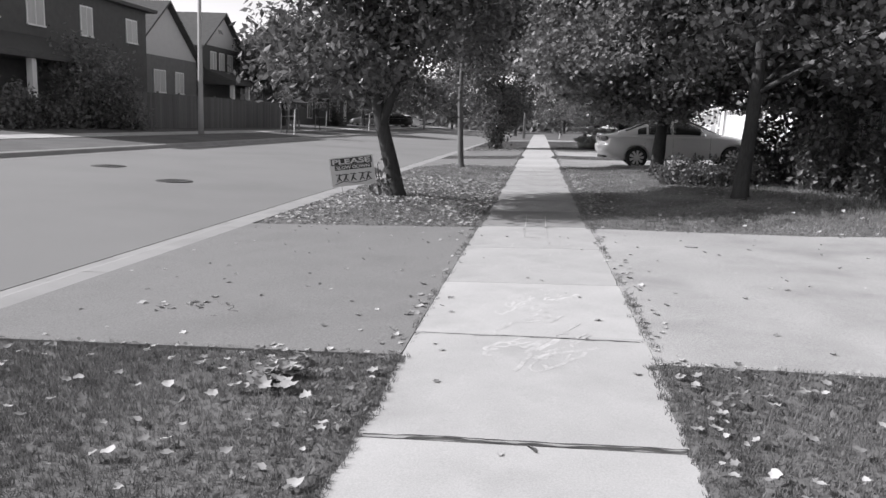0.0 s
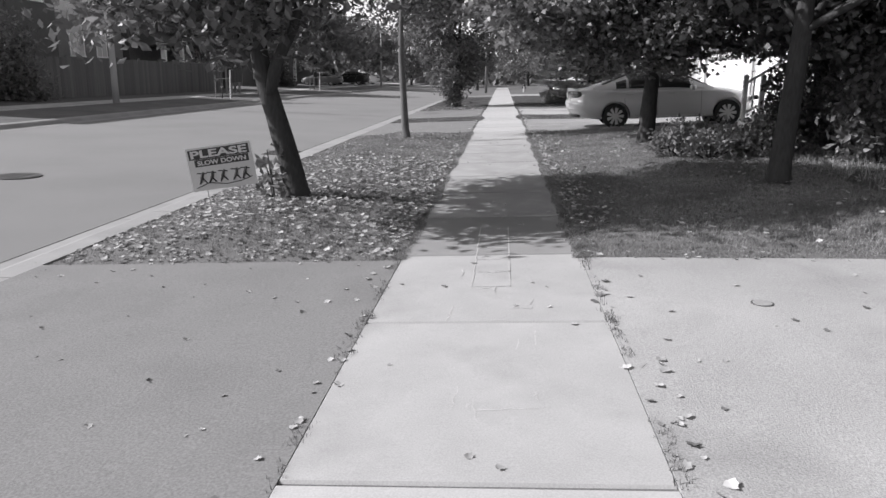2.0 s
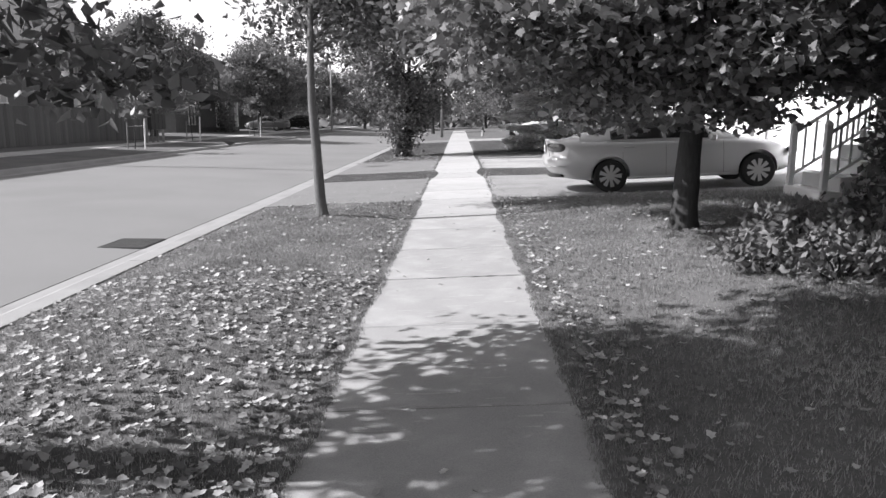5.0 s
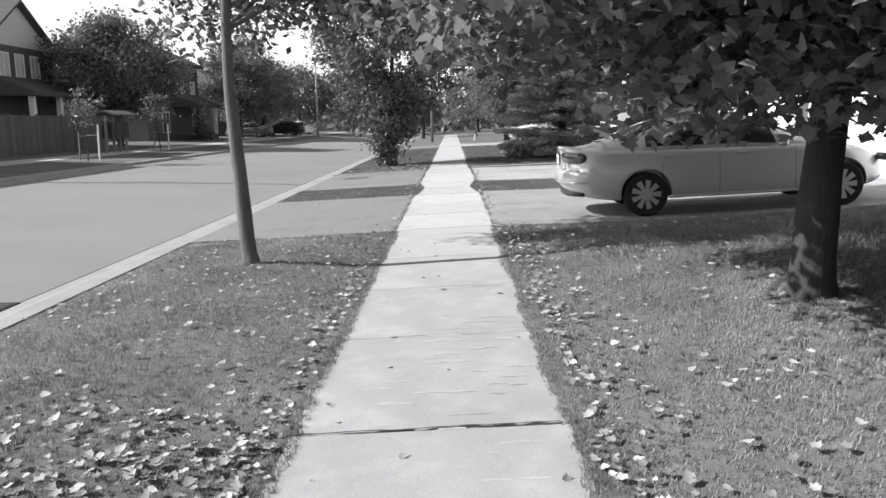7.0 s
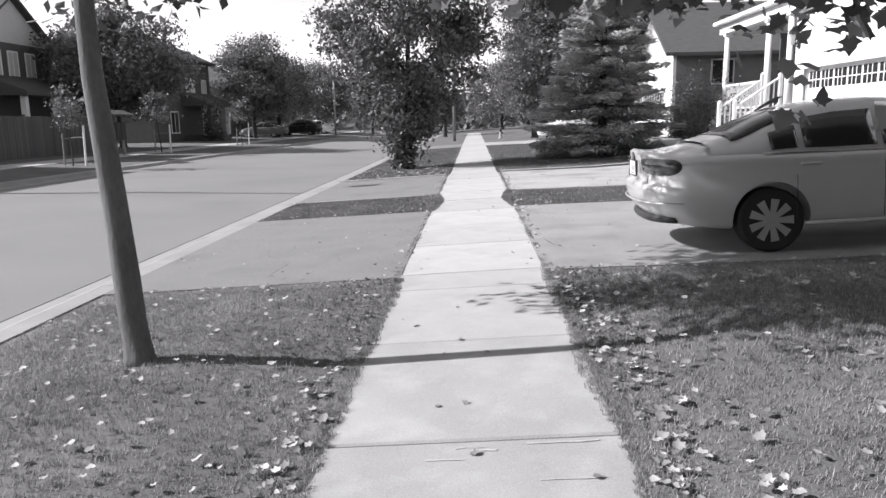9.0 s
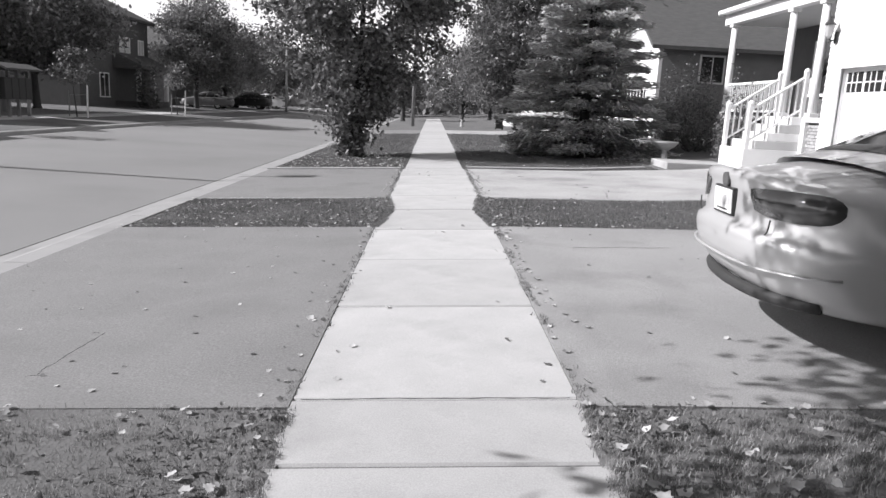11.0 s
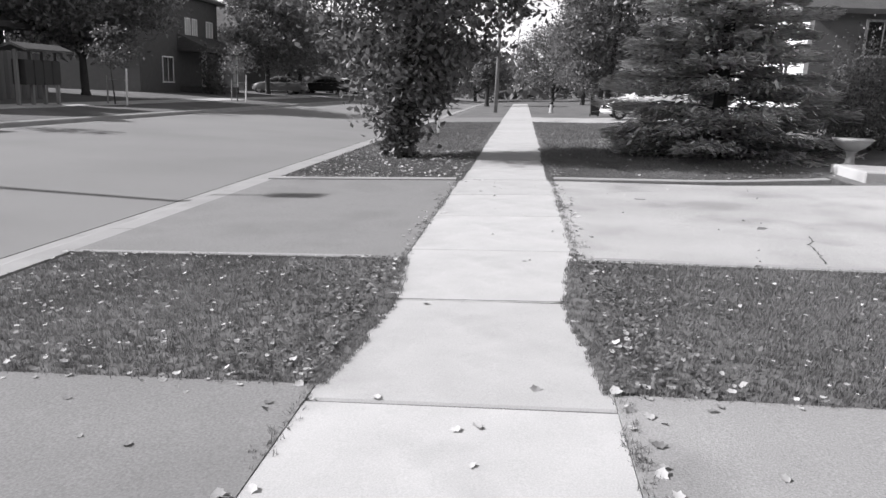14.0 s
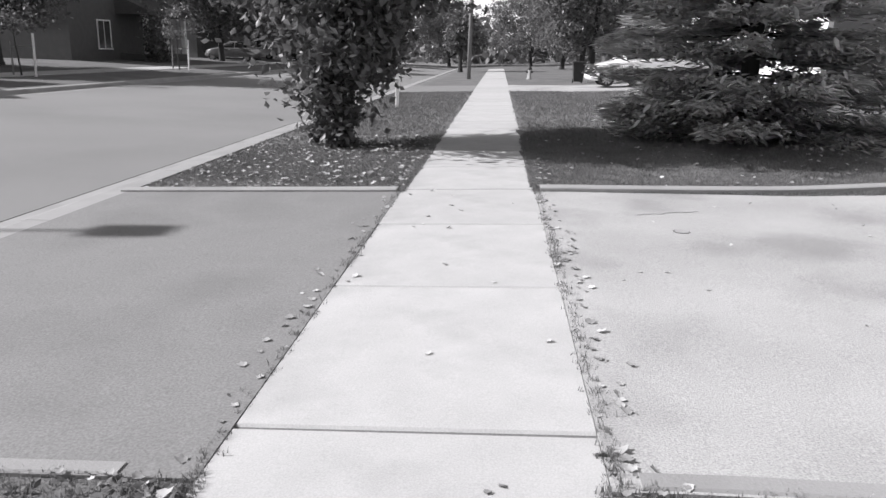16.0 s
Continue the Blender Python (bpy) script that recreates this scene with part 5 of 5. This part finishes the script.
    part("trunk_gap", tubed([(x + (0.04 if abs(y) > 0.5 else 0.012 if abs(y) > 0.2 else 0.0), y, z) for x, y, z in lid], [0.005] * len(lid), 5), M_DARKMETAL, car)
    line = []
    for k in range(-12, 13):
        q = abs(k) / 12 * 0.985
        line.append((-0.062 + 0.55 * (1 - (1 - q ** 2.7) ** (1 / 2.7)), math.copysign(0.914 * q, k), 0.545))
    part("bumper_strip", tubed(line, [0.009] * len(line), 5), paint, car, "thin raised bumper line", True)
    low = []
    for k in range(-10, 11):
        q = abs(k) / 10 * 0.9
        low.append((0.06 + 0.55 * (1 - (1 - q ** 2.7) ** (1 / 2.7)), math.copysign(0.86 * q, k), 0.35 + 0.02 * q))
    part("diffuser", tubed(low, [0.04] * len(low), 8), M_DARKMETAL, car, "dark lower bumper lip", True)
    for sy in (-1, 1):
        trim = []
        for k in range(15):
            x = 1.12 + (3.2 - 1.12) * k / 14
            hr = half_ring(x, tall)
            trim.append((x, sy * (hr[7][0] + 0.006), hr[7][1] + 0.012))
        part("window_trim", tubed(trim, [0.011] * 15, 5), M_RIM, car, "bright strip under the side windows", True)
    return car


rear_near, front_near = Vector((3.2, 23.98, 0.125)), Vector((6.16, 23.84, 0.285))
ax = (front_near - rear_near).normalized()
left = Vector((0, 0, 1)).cross(ax).normalized()
up = ax.cross(left)
SIZE = 1.06
origin = rear_near - ax * 1.18 * SIZE + left * 0.885 * SIZE
car_pose = Matrix(((ax.x, left.x, up.x, origin.x), (ax.y, left.y, up.y, origin.y), (ax.z, left.z, up.z, origin.z), (0, 0, 0, 1))) @ Matrix.Scale(SIZE, 4)
make_car("silver four-door sedan parked in the driveway", car_pose, M_PAINT)
make_car("white car parked in a driveway beyond the spruce", pose(8.9, 62.5, 0.62, 0, 5, 180), M_PAINT_WHITE, 1.12)
make_car("dark car parked across the road under trees", pose(-17.5, 99.0, 0.2, 0, 0, 180), M_PAINT_DARK, 1.2, False)
make_car("white car parked across the road under trees", pose(-17.0, 104.5, 0.2, 0, 0, 180), M_PAINT_WHITE, 1.15, False)
make_car("grey car parked before the far brick house", pose(-18.6, 88.0, 0.2, 0, 0, 180), M_PAINT_GREY, 1.05, False)

# ---- lawn sign ----
sign = thing("lawn_sign", "white lawn sign reading please slow down", "sign", "", pose(-2.86, 11.13, G(-2.86, 11.13) + 0.035, 0, -9, 3) @ Matrix.Diagonal((1.17, 1.0, 1.0, 1.0)))
M_SIGN = material("sign_board", 0.5, 0.03, 0.6, 4, 60, 0.0)
M_INK = material("sign_ink", 0.045, 0.05, 0.7, 4, 60, 0.0)
part("board", boxed(-0.305, 0.305, -0.004, 0.004, 0.255, 0.72), M_SIGN, sign)
for x in (-0.18, 0.18):
    part("wire_leg", tubed([(x, 0.012, -0.3), (x, 0.012, 0.5)], [0.005, 0.005], 6), M_GALV, sign)


def lettering(text, x, z, width, height, mat, parent, lift):
    cu = bpy.data.curves.new("lettering", "FONT")
    cu.body, cu.align_x, cu.align_y, cu.size, cu.offset, cu.extrude = text, "CENTER", "CENTER", 1.0, 0.03, 0.01
    tmp = new("lettering", cu)
    bpy.context.view_layer.update()
    me = bpy.data.meshes.new_from_object(tmp.evaluated_get(bpy.context.evaluated_depsgraph_get()))
    bpy.data.objects.remove(tmp)
    co = np.zeros(len(me.vertices) * 3)
    me.vertices.foreach_get("co", co)
    co = co.reshape(-1, 3)
    lo, hi = co.min(0), co.max(0)
    sx, sy = width / (hi[0] - lo[0]), height / (hi[1] - lo[1])
    out = np.stack([(co[:, 0] - (lo[0] + hi[0]) / 2) * sx + x, -lift - co[:, 2] * 0.05, (co[:, 1] - (lo[1] + hi[1]) / 2) * sy + z], 1)
    me.vertices.foreach_set("co", out.ravel())
    me.materials.clear()
    me.materials.append(mat)
    ob = new("lettering", me)
    ob.parent = parent
    return ob


panel = part("banner", boxed(-0.285, 0.285, -0.008, -0.0045, 0.595, 0.70), M_INK, sign, "dark banner")
panel2 = part("banner", boxed(-0.24, 0.27, -0.008, -0.0045, 0.515, 0.592), M_INK, sign, "dark banner")
lettering("PLEASE", 0.0, 0.648, 0.53, 0.082, M_SIGN, panel, 0.0095)
lettering("SLOW DOWN", 0.015, 0.553, 0.46, 0.05, M_SIGN, panel2, 0.0095)
for i, x in enumerate((-0.2, -0.11, 0.0, 0.12, 0.21)):
    b = bmesh.new()
    tube(b, [(x - 0.03, -0.006, 0.33), (x + 0.01 * (i % 2), -0.006, 0.40), (x + 0.02, -0.006, 0.455)], [0.008, 0.016, 0.01], 5)
    tube(b, [(x + 0.04, -0.006, 0.335), (x, -0.006, 0.39)], [0.007, 0.01], 5)
    tube(b, [(x - 0.04, -0.006, 0.45), (x + 0.05, -0.006, 0.435)], [0.007, 0.007], 5)
    part("printed_mark", b, M_INK, sign)
part("printed_line", tubed([(-0.27, -0.006, 0.29), (-0.14, -0.006, 0.335), (0.02, -0.006, 0.30), (0.15, -0.006, 0.31), (0.27, -0.006, 0.345)], [0.005] * 5, 5), M_INK, sign)

# ---- road covers ----


def iron_cover(x, y, r, z):
    c = thing("manhole_cover", "round cast iron manhole cover in the road", "manhole", "road covers", pose(x, y, z))
    part("ring", tubed([(0, 0, -0.05), (0, 0, 0.006)], [r + 0.05, r + 0.05], 28), M_IRON, c)
    part("lid", tubed([(0, 0, -0.05), (0, 0, 0.01)], [r, r], 28), M_IRON, c)
    for i in range(-2, 3):
        part("rib", boxed(-r * 0.6, r * 0.6, i * r * 0.3 - 0.02, i * r * 0.3 + 0.02, 0.01, 0.016), M_IRON, c)


iron_cover(-7.95, 14.8, 0.36, -0.222)
iron_cover(-10.8, 16.9, 0.36, -0.166)


def valve_cap(x, y):
    c = thing("valve_cap", "small round iron valve cap in the driveway", "valve cap", "valve caps", pose(x, y, ground_z(x) + 0.013))
    part("collar", tubed([(0, 0, -0.04), (0, 0, 0.004)], [0.072, 0.072], 18), M_IRON, c)
    part("lid", tubed([(0, 0, -0.04), (0, 0, 0.008)], [0.06, 0.06], 18), M_STONE, c)


valve_cap(1.9, 35.7)
valve_cap(1.78, 8.2)


def crack(points, label="thin dark crack in the asphalt"):
    b = bmesh.new()
    prev = None
    for i, (x, y) in enumerate(points):
        w = 0.003 + 0.004 * abs(math.sin(i * 2.3 + points[0][0]))
        p = points[max(i - 1, 0)]
        q = points[min(i + 1, len(points) - 1)]
        d = Vector((q[0] - p[0], q[1] - p[1], 0)).normalized()
        nn = Vector((-d.y, d.x, 0)) * w
        z = ground_z(x) + 0.017
        e = [b.verts.new(Vector((x, y, z)) + nn), b.verts.new(Vector((x, y, z)) - nn)]
        if prev:
            b.faces.new((prev[0], prev[1], e[1], e[0]))
        prev = e
    bmesh.ops.recalc_face_normals(b, faces=b.faces)
    part("crack", b, M_DARK, cracks)


cracks = thing("asphalt_cracks", "thin dark cracks across the worn driveways", "crack", kind="structure")
kr = np.random.default_rng(31)
for x, y, dx, dy in ((1.5, 27.7, 1.1, 0.15), (2.6, 26.7, 1.2, -0.3), (2.9, 32.1, 0.3, 1.2), (-3.6, 24.1, 0.55, 0.35), (-3.05, 24.45, 0.25, -0.5), (-3.6, 24.1, 0.45, -0.2), (-2.75, 4.7, 0.3, 0.45), (-2.45, 5.15, 0.35, -0.3), (-2.8, 4.7, 0.5, -0.1), (1.6, 36.3, 0.5, 0.2)):
    n = 26
    wx, wy = np.cumsum(kr.normal(0, 0.014, n + 1)), np.cumsum(kr.normal(0, 0.014, n + 1))
    crack([(x + dx * i / n + wx[i], y + dy * i / n + wy[i]) for i in range(n + 1)])
for x, y, dx, dy in ((-3.5, 24.0, 1.25, 0.02), (-3.45, 24.75, 1.2, 0.02), (-3.5, 24.0, 0.03, 0.75), (-2.25, 24.02, 0.0, 0.75)):
    n = 18
    wx, wy = np.cumsum(kr.normal(0, 0.006, n + 1)), np.cumsum(kr.normal(0, 0.006, n + 1))
    crack([(x + dx * i / n + wx[i], y + dy * i / n + wy[i]) for i in range(n + 1)])
for jy in (2.83, 4.43, 16.3, 23.65, 30.6, 37.6):
    n = 30
    wy = np.cumsum(kr.normal(0, 0.003, n + 1))
    crack([(-0.7 + 1.4 * i / n, jy + wy[i]) for i in range(n + 1)])
drain = thing("storm_drain", "rusty iron storm drain grate beside the kerb", "drain", "", pose(-5.0, 19.9, -0.298))
part("frame", boxed(-0.36, 0.36, -0.42, 0.42, -0.06, 0.004, 0.004), M_DARK, drain)
for i in range(9):
    part("grate_bar", boxed(-0.33, 0.33, -0.38 + 0.09 * i, -0.335 + 0.09 * i, -0.02, 0.012), M_IRON, drain)

# ---- chalk on the slabs ----
M_CHALK_FAINT = material("faint_chalk", 0.46, 0.25, 1.0, 9, 60, 0.0)
M_SCUFF = material("pale_scuff", 0.42, 0.3, 1.0, 14, 90, 0.0)
M_CHALK = material("chalk", 0.52, 0.2, 1.0, 12, 120, 0.0)
chalk = thing("chalk_drawing", "faint white chalk lines drawn on the slabs", "chalk drawing", "", pose(0, 0, 0.0138))
cr = np.random.default_rng(5)


def chalk_line(pts, w=0.005, mat=M_CHALK_FAINT):
    b = bmesh.new()
    prev = None
    for i, (x, y) in enumerate(pts):
        q = pts[min(i + 1, len(pts) - 1)]
        p0 = pts[max(i - 1, 0)]
        d = Vector((q[0] - p0[0], q[1] - p0[1], 0)).normalized()
        nrm = Vector((-d.y, d.x, 0)) * w
        c = Vector((x, y, 0.05 * x))
        e = [b.verts.new(c + nrm), b.verts.new(c - nrm)]
        if prev:
            b.faces.new((prev[0], prev[1], e[1], e[0]))
        prev = e
    bmesh.ops.recalc_face_normals(b, faces=b.faces)
    part("chalk_stroke", b, mat, chalk)


for k in range(44):
    cx, cy = cr.uniform(-0.14, 0.32), cr.uniform(3.9, 5.85)
    a0, sx, sy2 = cr.uniform(0, 6), cr.uniform(0.04, 0.16), cr.uniform(0.05, 0.2)
    chalk_line([(cx + sx * math.cos(a0 + 0.33 * j) + 0.01 * cr.normal(), cy + sy2 * math.sin(a0 * 1.3 + 0.41 * j) + 0.012 * cr.normal()) for j in range(int(cr.integers(6, 16)))], cr.uniform(0.005, 0.017), M_CHALK if k % 4 == 0 else M_CHALK_FAINT)
for k in range(16):
    cx, cy = cr.uniform(-0.35, 0.3), cr.uniform(6.4, 9.0)
    a0, ln = cr.choice([0.0, 0.1, 1.5, 1.65]), cr.uniform(0.08, 0.3)
    chalk_line([(cx + ln * math.cos(a0) * j / 6 + 0.006 * cr.normal(), cy + ln * math.sin(a0) * j / 6 + 0.006 * cr.normal()) for j in range(7)], cr.uniform(0.003, 0.006))
for y in (8.6, 9.0, 9.4, 9.8, 10.3, 10.8):
    wide = 0.14 if int(y * 10) % 4 else 0.3
    chalk_line([(-wide + 0.02, y), (wide + 0.02, y + 0.01)])
    chalk_line([(-wide + 0.02, y), (-wide + 0.03, y + 0.4)])
    chalk_line([(wide + 0.02, y), (wide + 0.02, y + 0.42)])

# pale scuffs across the worn slabs
for k in range(120):
    cx, cy, ln = cr.uniform(-0.45, 0.6), cr.uniform(12.2, 19.6), cr.uniform(0.06, 0.34)
    chalk_line([(cx - ln / 2 + ln * q / 5 + 0.005 * cr.normal(), cy + 0.003 * cr.normal()) for q in range(6)], cr.uniform(0.003, 0.010), M_SCUFF)

# ---- grass and fallen leaves ----
gr = np.random.default_rng(9)


def heights(x, y):
    return np.array([ground_z(v, w) for v, w in zip(x, y)])


def in_drive(y, margin=0.0):
    out = np.zeros(len(y), bool)
    for a, c in DRIVES:
        out |= (y > a + margin) & (y < c - margin)
    return out


TUFT, TUFT_F = [], []
for k in range(5):
    a = 1.26 * k + 0.3
    bx, by = 0.35 * math.cos(a), 0.35 * math.sin(a)
    lx, ly = math.cos(a * 1.7), math.sin(a * 1.7)
    i = len(TUFT)
    TUFT += [(bx - 0.08 * ly, by + 0.08 * lx, 0), (bx + 0.08 * ly, by - 0.08 * lx, 0), (bx + 0.45 * lx, by + 0.45 * ly, 0.8 + 0.25 * (k % 2))]
    TUFT_F += [(i, i + 1, i + 2)]


def grass(name, x0, x1, y0, y1, density, size, mat=M_BLADE):
    n = int((x1 - x0) * (y1 - y0) * density)
    x, y = gr.uniform(x0, x1, n), gr.uniform(y0, y1, n)
    keep = ~in_drive(y, 0.03 * 1.0)
    x, y = x[keep], y[keep]
    if not len(x):
        return
    pts = np.stack([x, y, heights(x, y) - 0.005], 1)
    ob = scatter_mesh(name, TUFT, TUFT_F, pts, gr.uniform(0.6, 1.4, len(x)) * size, random_turns(gr, len(x), 0.88), mat)
    tagged(ob, "short mown grass blades on the verge and lawn", "grass", kind="stuff")


grass("grass", -3.9, -0.72, -0.5, 4.0, 2000, 0.031, M_BLADE_DARK)
grass("grass", 0.72, 4.2, -0.5, 4.0, 2000, 0.031, M_BLADE_DARK)
grass("grass", -3.9, -0.72, 9.3, 24, 1050, 0.031)
grass("grass", 0.72, 4.2, 9.3, 24, 1050, 0.031)
grass("grass", -3.9, -0.70, 29, 42, 1500, 0.033, M_BLADE_DARK)
grass("grass", 0.70, 5.5, 29, 42, 1500, 0.033, M_BLADE_DARK)
grass("grass", 4.2, 7.5, 9.4, 23.5, 150, 0.06)
grass("grass", -3.9, -0.72, 42, 60, 200, 0.06, M_BLADE_DARK)
grass("grass", 0.72, 7.5, 42, 60, 150, 0.06, M_BLADE_DARK)
# thick ragged turf edge creeping over the slabs


def verge_edge(y, side):
    wide = 0.045 + 0.05 * noise.noise((y * 0.9, side * 5.0, 0)) + 0.03 * noise.noise((y * 4.0, side * 9.0, 2)) + 0.016 * noise.noise((y * 15.0, side * 9.0, 4))
    if 29.0 < y < 31.9:
        wide += 0.10 * math.sin(math.pi * (y - 29.0) / 2.9)
    if y < 4 and side > 0:
        wide += 0.02
    return 0.752 - max(0.0, wide)


for y0, y1 in ((-1.5, 3.93), (9.42, 23.52), (29.08, 31.82), (37.62, 58.0)):
    for side in (-1, 1):
        b = bmesh.new()
        prev = None
        n = int((y1 - y0) / 0.05)
        for i in range(n + 1):
            y = y0 + (y1 - y0) * i / n
            e = verge_edge(y, side)
            hz = 0.013 + 0.006 * noise.noise((y * 7, 1, 3))
            row = [b.verts.new((side * x, y, 0.05 * side * min(x, 0.95) + dz)) for x, dz in ((e, 0.008), (e + 0.012, hz), (0.84, hz + 0.002), (1.0, -0.02))]
            if prev:
                for j in range(3):
                    b.faces.new((prev[j], prev[j + 1], row[j + 1], row[j]))
            prev = row
        bmesh.ops.recalc_face_normals(b, faces=b.faces)
        if sum(f.normal.z for f in b.faces) < 0:
            bmesh.ops.reverse_faces(b, faces=b.faces[:])
        ob = part("turf_edge", b, M_LAWN, None, smooth=True)
        tagged(ob, "ragged turf edge creeping over the sidewalk slabs", "turf", kind="structure")
n = 30000
ey = gr.uniform(-0.5, 44, n)
side = np.where(gr.uniform(0, 1, n) < 0.5, -1, 1)
ex = side * (np.array([verge_edge(v, sd) for v, sd in zip(ey, side)]) + np.abs(gr.normal(0, 0.13, n)) - 0.012)
kp = ~in_drive(ey, 0.0)
ex, ey = ex[kp], ey[kp]
dark_lawn = (ey < 5) | (ey > 28)
for pick, mt in ((dark_lawn, M_BLADE_DARK), (~dark_lawn, M_BLADE)):
    k = int(pick.sum())
    ob = scatter_mesh("grass", TUFT, TUFT_F, np.stack([ex[pick], ey[pick], 0.05 * ex[pick] + 0.006], 1), gr.uniform(0.022, 0.042, k), random_turns(gr, k, 0.84), mt)
    tagged(ob, "ragged grass growing over the slab edges", "grass", kind="stuff")
# weeds in the seam between slabs and driveways
n = 5600
ex = np.where(gr.uniform(0, 1, n) < 0.4, -0.765, 0.775) + gr.normal(0, 0.022, n)
cl = gr.uniform(-0.5, 38, 160)
ey = cl[gr.integers(0, 160, n)] + gr.normal(0, 0.13, n)
ob = scatter_mesh("weeds", TUFT, TUFT_F, np.stack([ex, ey, 0.05 * ex + 0.005], 1), gr.uniform(0.018, 0.042, n), random_turns(gr, n, 0.7), M_BLADE_DARK)
tagged(ob, "small weeds in the seam along the slabs", "weeds", kind="stuff")


def litter(x, y, size, lift=0.02):
    n = len(x)
    z = np.where(np.abs(x) < 0.74, 0.05 * x + 0.014, heights(x, y) + lift)
    z = np.where(in_drive(y) & (np.abs(x) > 0.74), heights(x, y) + 0.017, z)
    ob = scatter_mesh("fallen_leaves", CURLED, CURLED_F, np.stack([x, y, z], 1), gr.uniform(0.6, 1.4, n) * size, random_turns(gr, n, 0.8), M_DEAD)
    tagged(ob, "dry fallen leaves scattered over the ground", "leaves", kind="stuff")


def patch(n, x0, x1, y0, y1):
    return gr.uniform(x0, x1, n), gr.uniform(y0, y1, n)


litter(*patch(3600, -3.88, -0.78, 9.45, 16.5), 0.054, 0.03)
litter(*patch(420, -3.88, -0.78, 16.5, 23.4), 0.05, 0.035)
litter(*patch(260, -3.88, -0.78, -0.5, 3.9), 0.055, 0.04)
litter(*patch(220, 0.8, 3.2, -0.5, 3.9), 0.05, 0.04)
litter(*patch(900, 0.8, 4.5, 9.45, 23.4), 0.05, 0.035)
litter(*patch(420, -3.88, -0.75, 29.1, 31.8), 0.03, 0.04)
litter(*patch(330, 0.78, 6.0, 29.1, 31.8), 0.028, 0.04)
litter(*patch(700, -3.88, -0.75, 37.6, 43), 0.055, 0.04)
litter(*patch(160, 0.8, 6, 37.6, 43), 0.05, 0.04)
litter(*patch(90, -0.7, 0.7, -0.5, 38), 0.045)
litter(*patch(70, -3.9, -0.8, 4.0, 9.3), 0.04)
litter(*patch(60, 0.8, 4.0, 4.0, 9.3), 0.04)
litter(*patch(60, -3.9, -0.8, 23.6, 29), 0.035)
litter(*patch(60, 0.8, 4.0, 23.6, 37), 0.035)
yy = gr.uniform(-0.5, 40, 620)
litter(np.where(gr.uniform(0, 1, 620) < 0.4, -0.84, 0.86) + gr.normal(0, 0.06, 620), yy, 0.05, 0.03)
yy = gr.choice([9.42, 3.95, 29.08, 31.82, 23.5], 500) + gr.normal(0, 0.06, 500)
xx = gr.uniform(-4.0, 4.5, 500)
ok = np.abs(xx) > 0.8
litter(xx[ok], yy[ok], 0.042, 0.03)
# the loose heap of leaves beside the first slab
litter(gr.normal(-1.35, 0.09, 42), gr.normal(3.5, 0.12, 42), 0.085, 0.045)
litter(gr.normal(-2.55, 0.16, 16), gr.normal(4.95, 0.09, 16), 0.06)
# leaves blown into drifts along the walk's edges
n = 420
litter(0.86 + np.abs(gr.normal(0, 0.16, n)), gr.uniform(10.5, 22.8, n), 0.055, 0.03)
litter(-0.84 - np.abs(gr.normal(0, 0.12, 260)), gr.uniform(9.5, 21.0, 260), 0.05, 0.03)
# broad-leaved weeds thickening the turf beside the slabs
n = 5200
wy = np.concatenate([gr.uniform(29.1, 31.8, n // 2), gr.uniform(21.0, 23.5, n // 4), gr.uniform(-0.5, 3.9, n - n // 2 - n // 4)])
wx = np.where(gr.uniform(0, 1, n) < 0.5, -1, 1) * (0.74 + np.abs(gr.normal(0, 0.38, n)))
ob = scatter_mesh("weeds", OVAL, OVAL_F, np.stack([wx, wy, heights(wx, wy) + gr.uniform(0.015, 0.05, n)], 1), gr.uniform(0.02, 0.045, n), random_turns(gr, n, 0.5), M_BLADE_DARK)
tagged(ob, "small broad-leaved weeds in the turf", "weeds", kind="stuff")
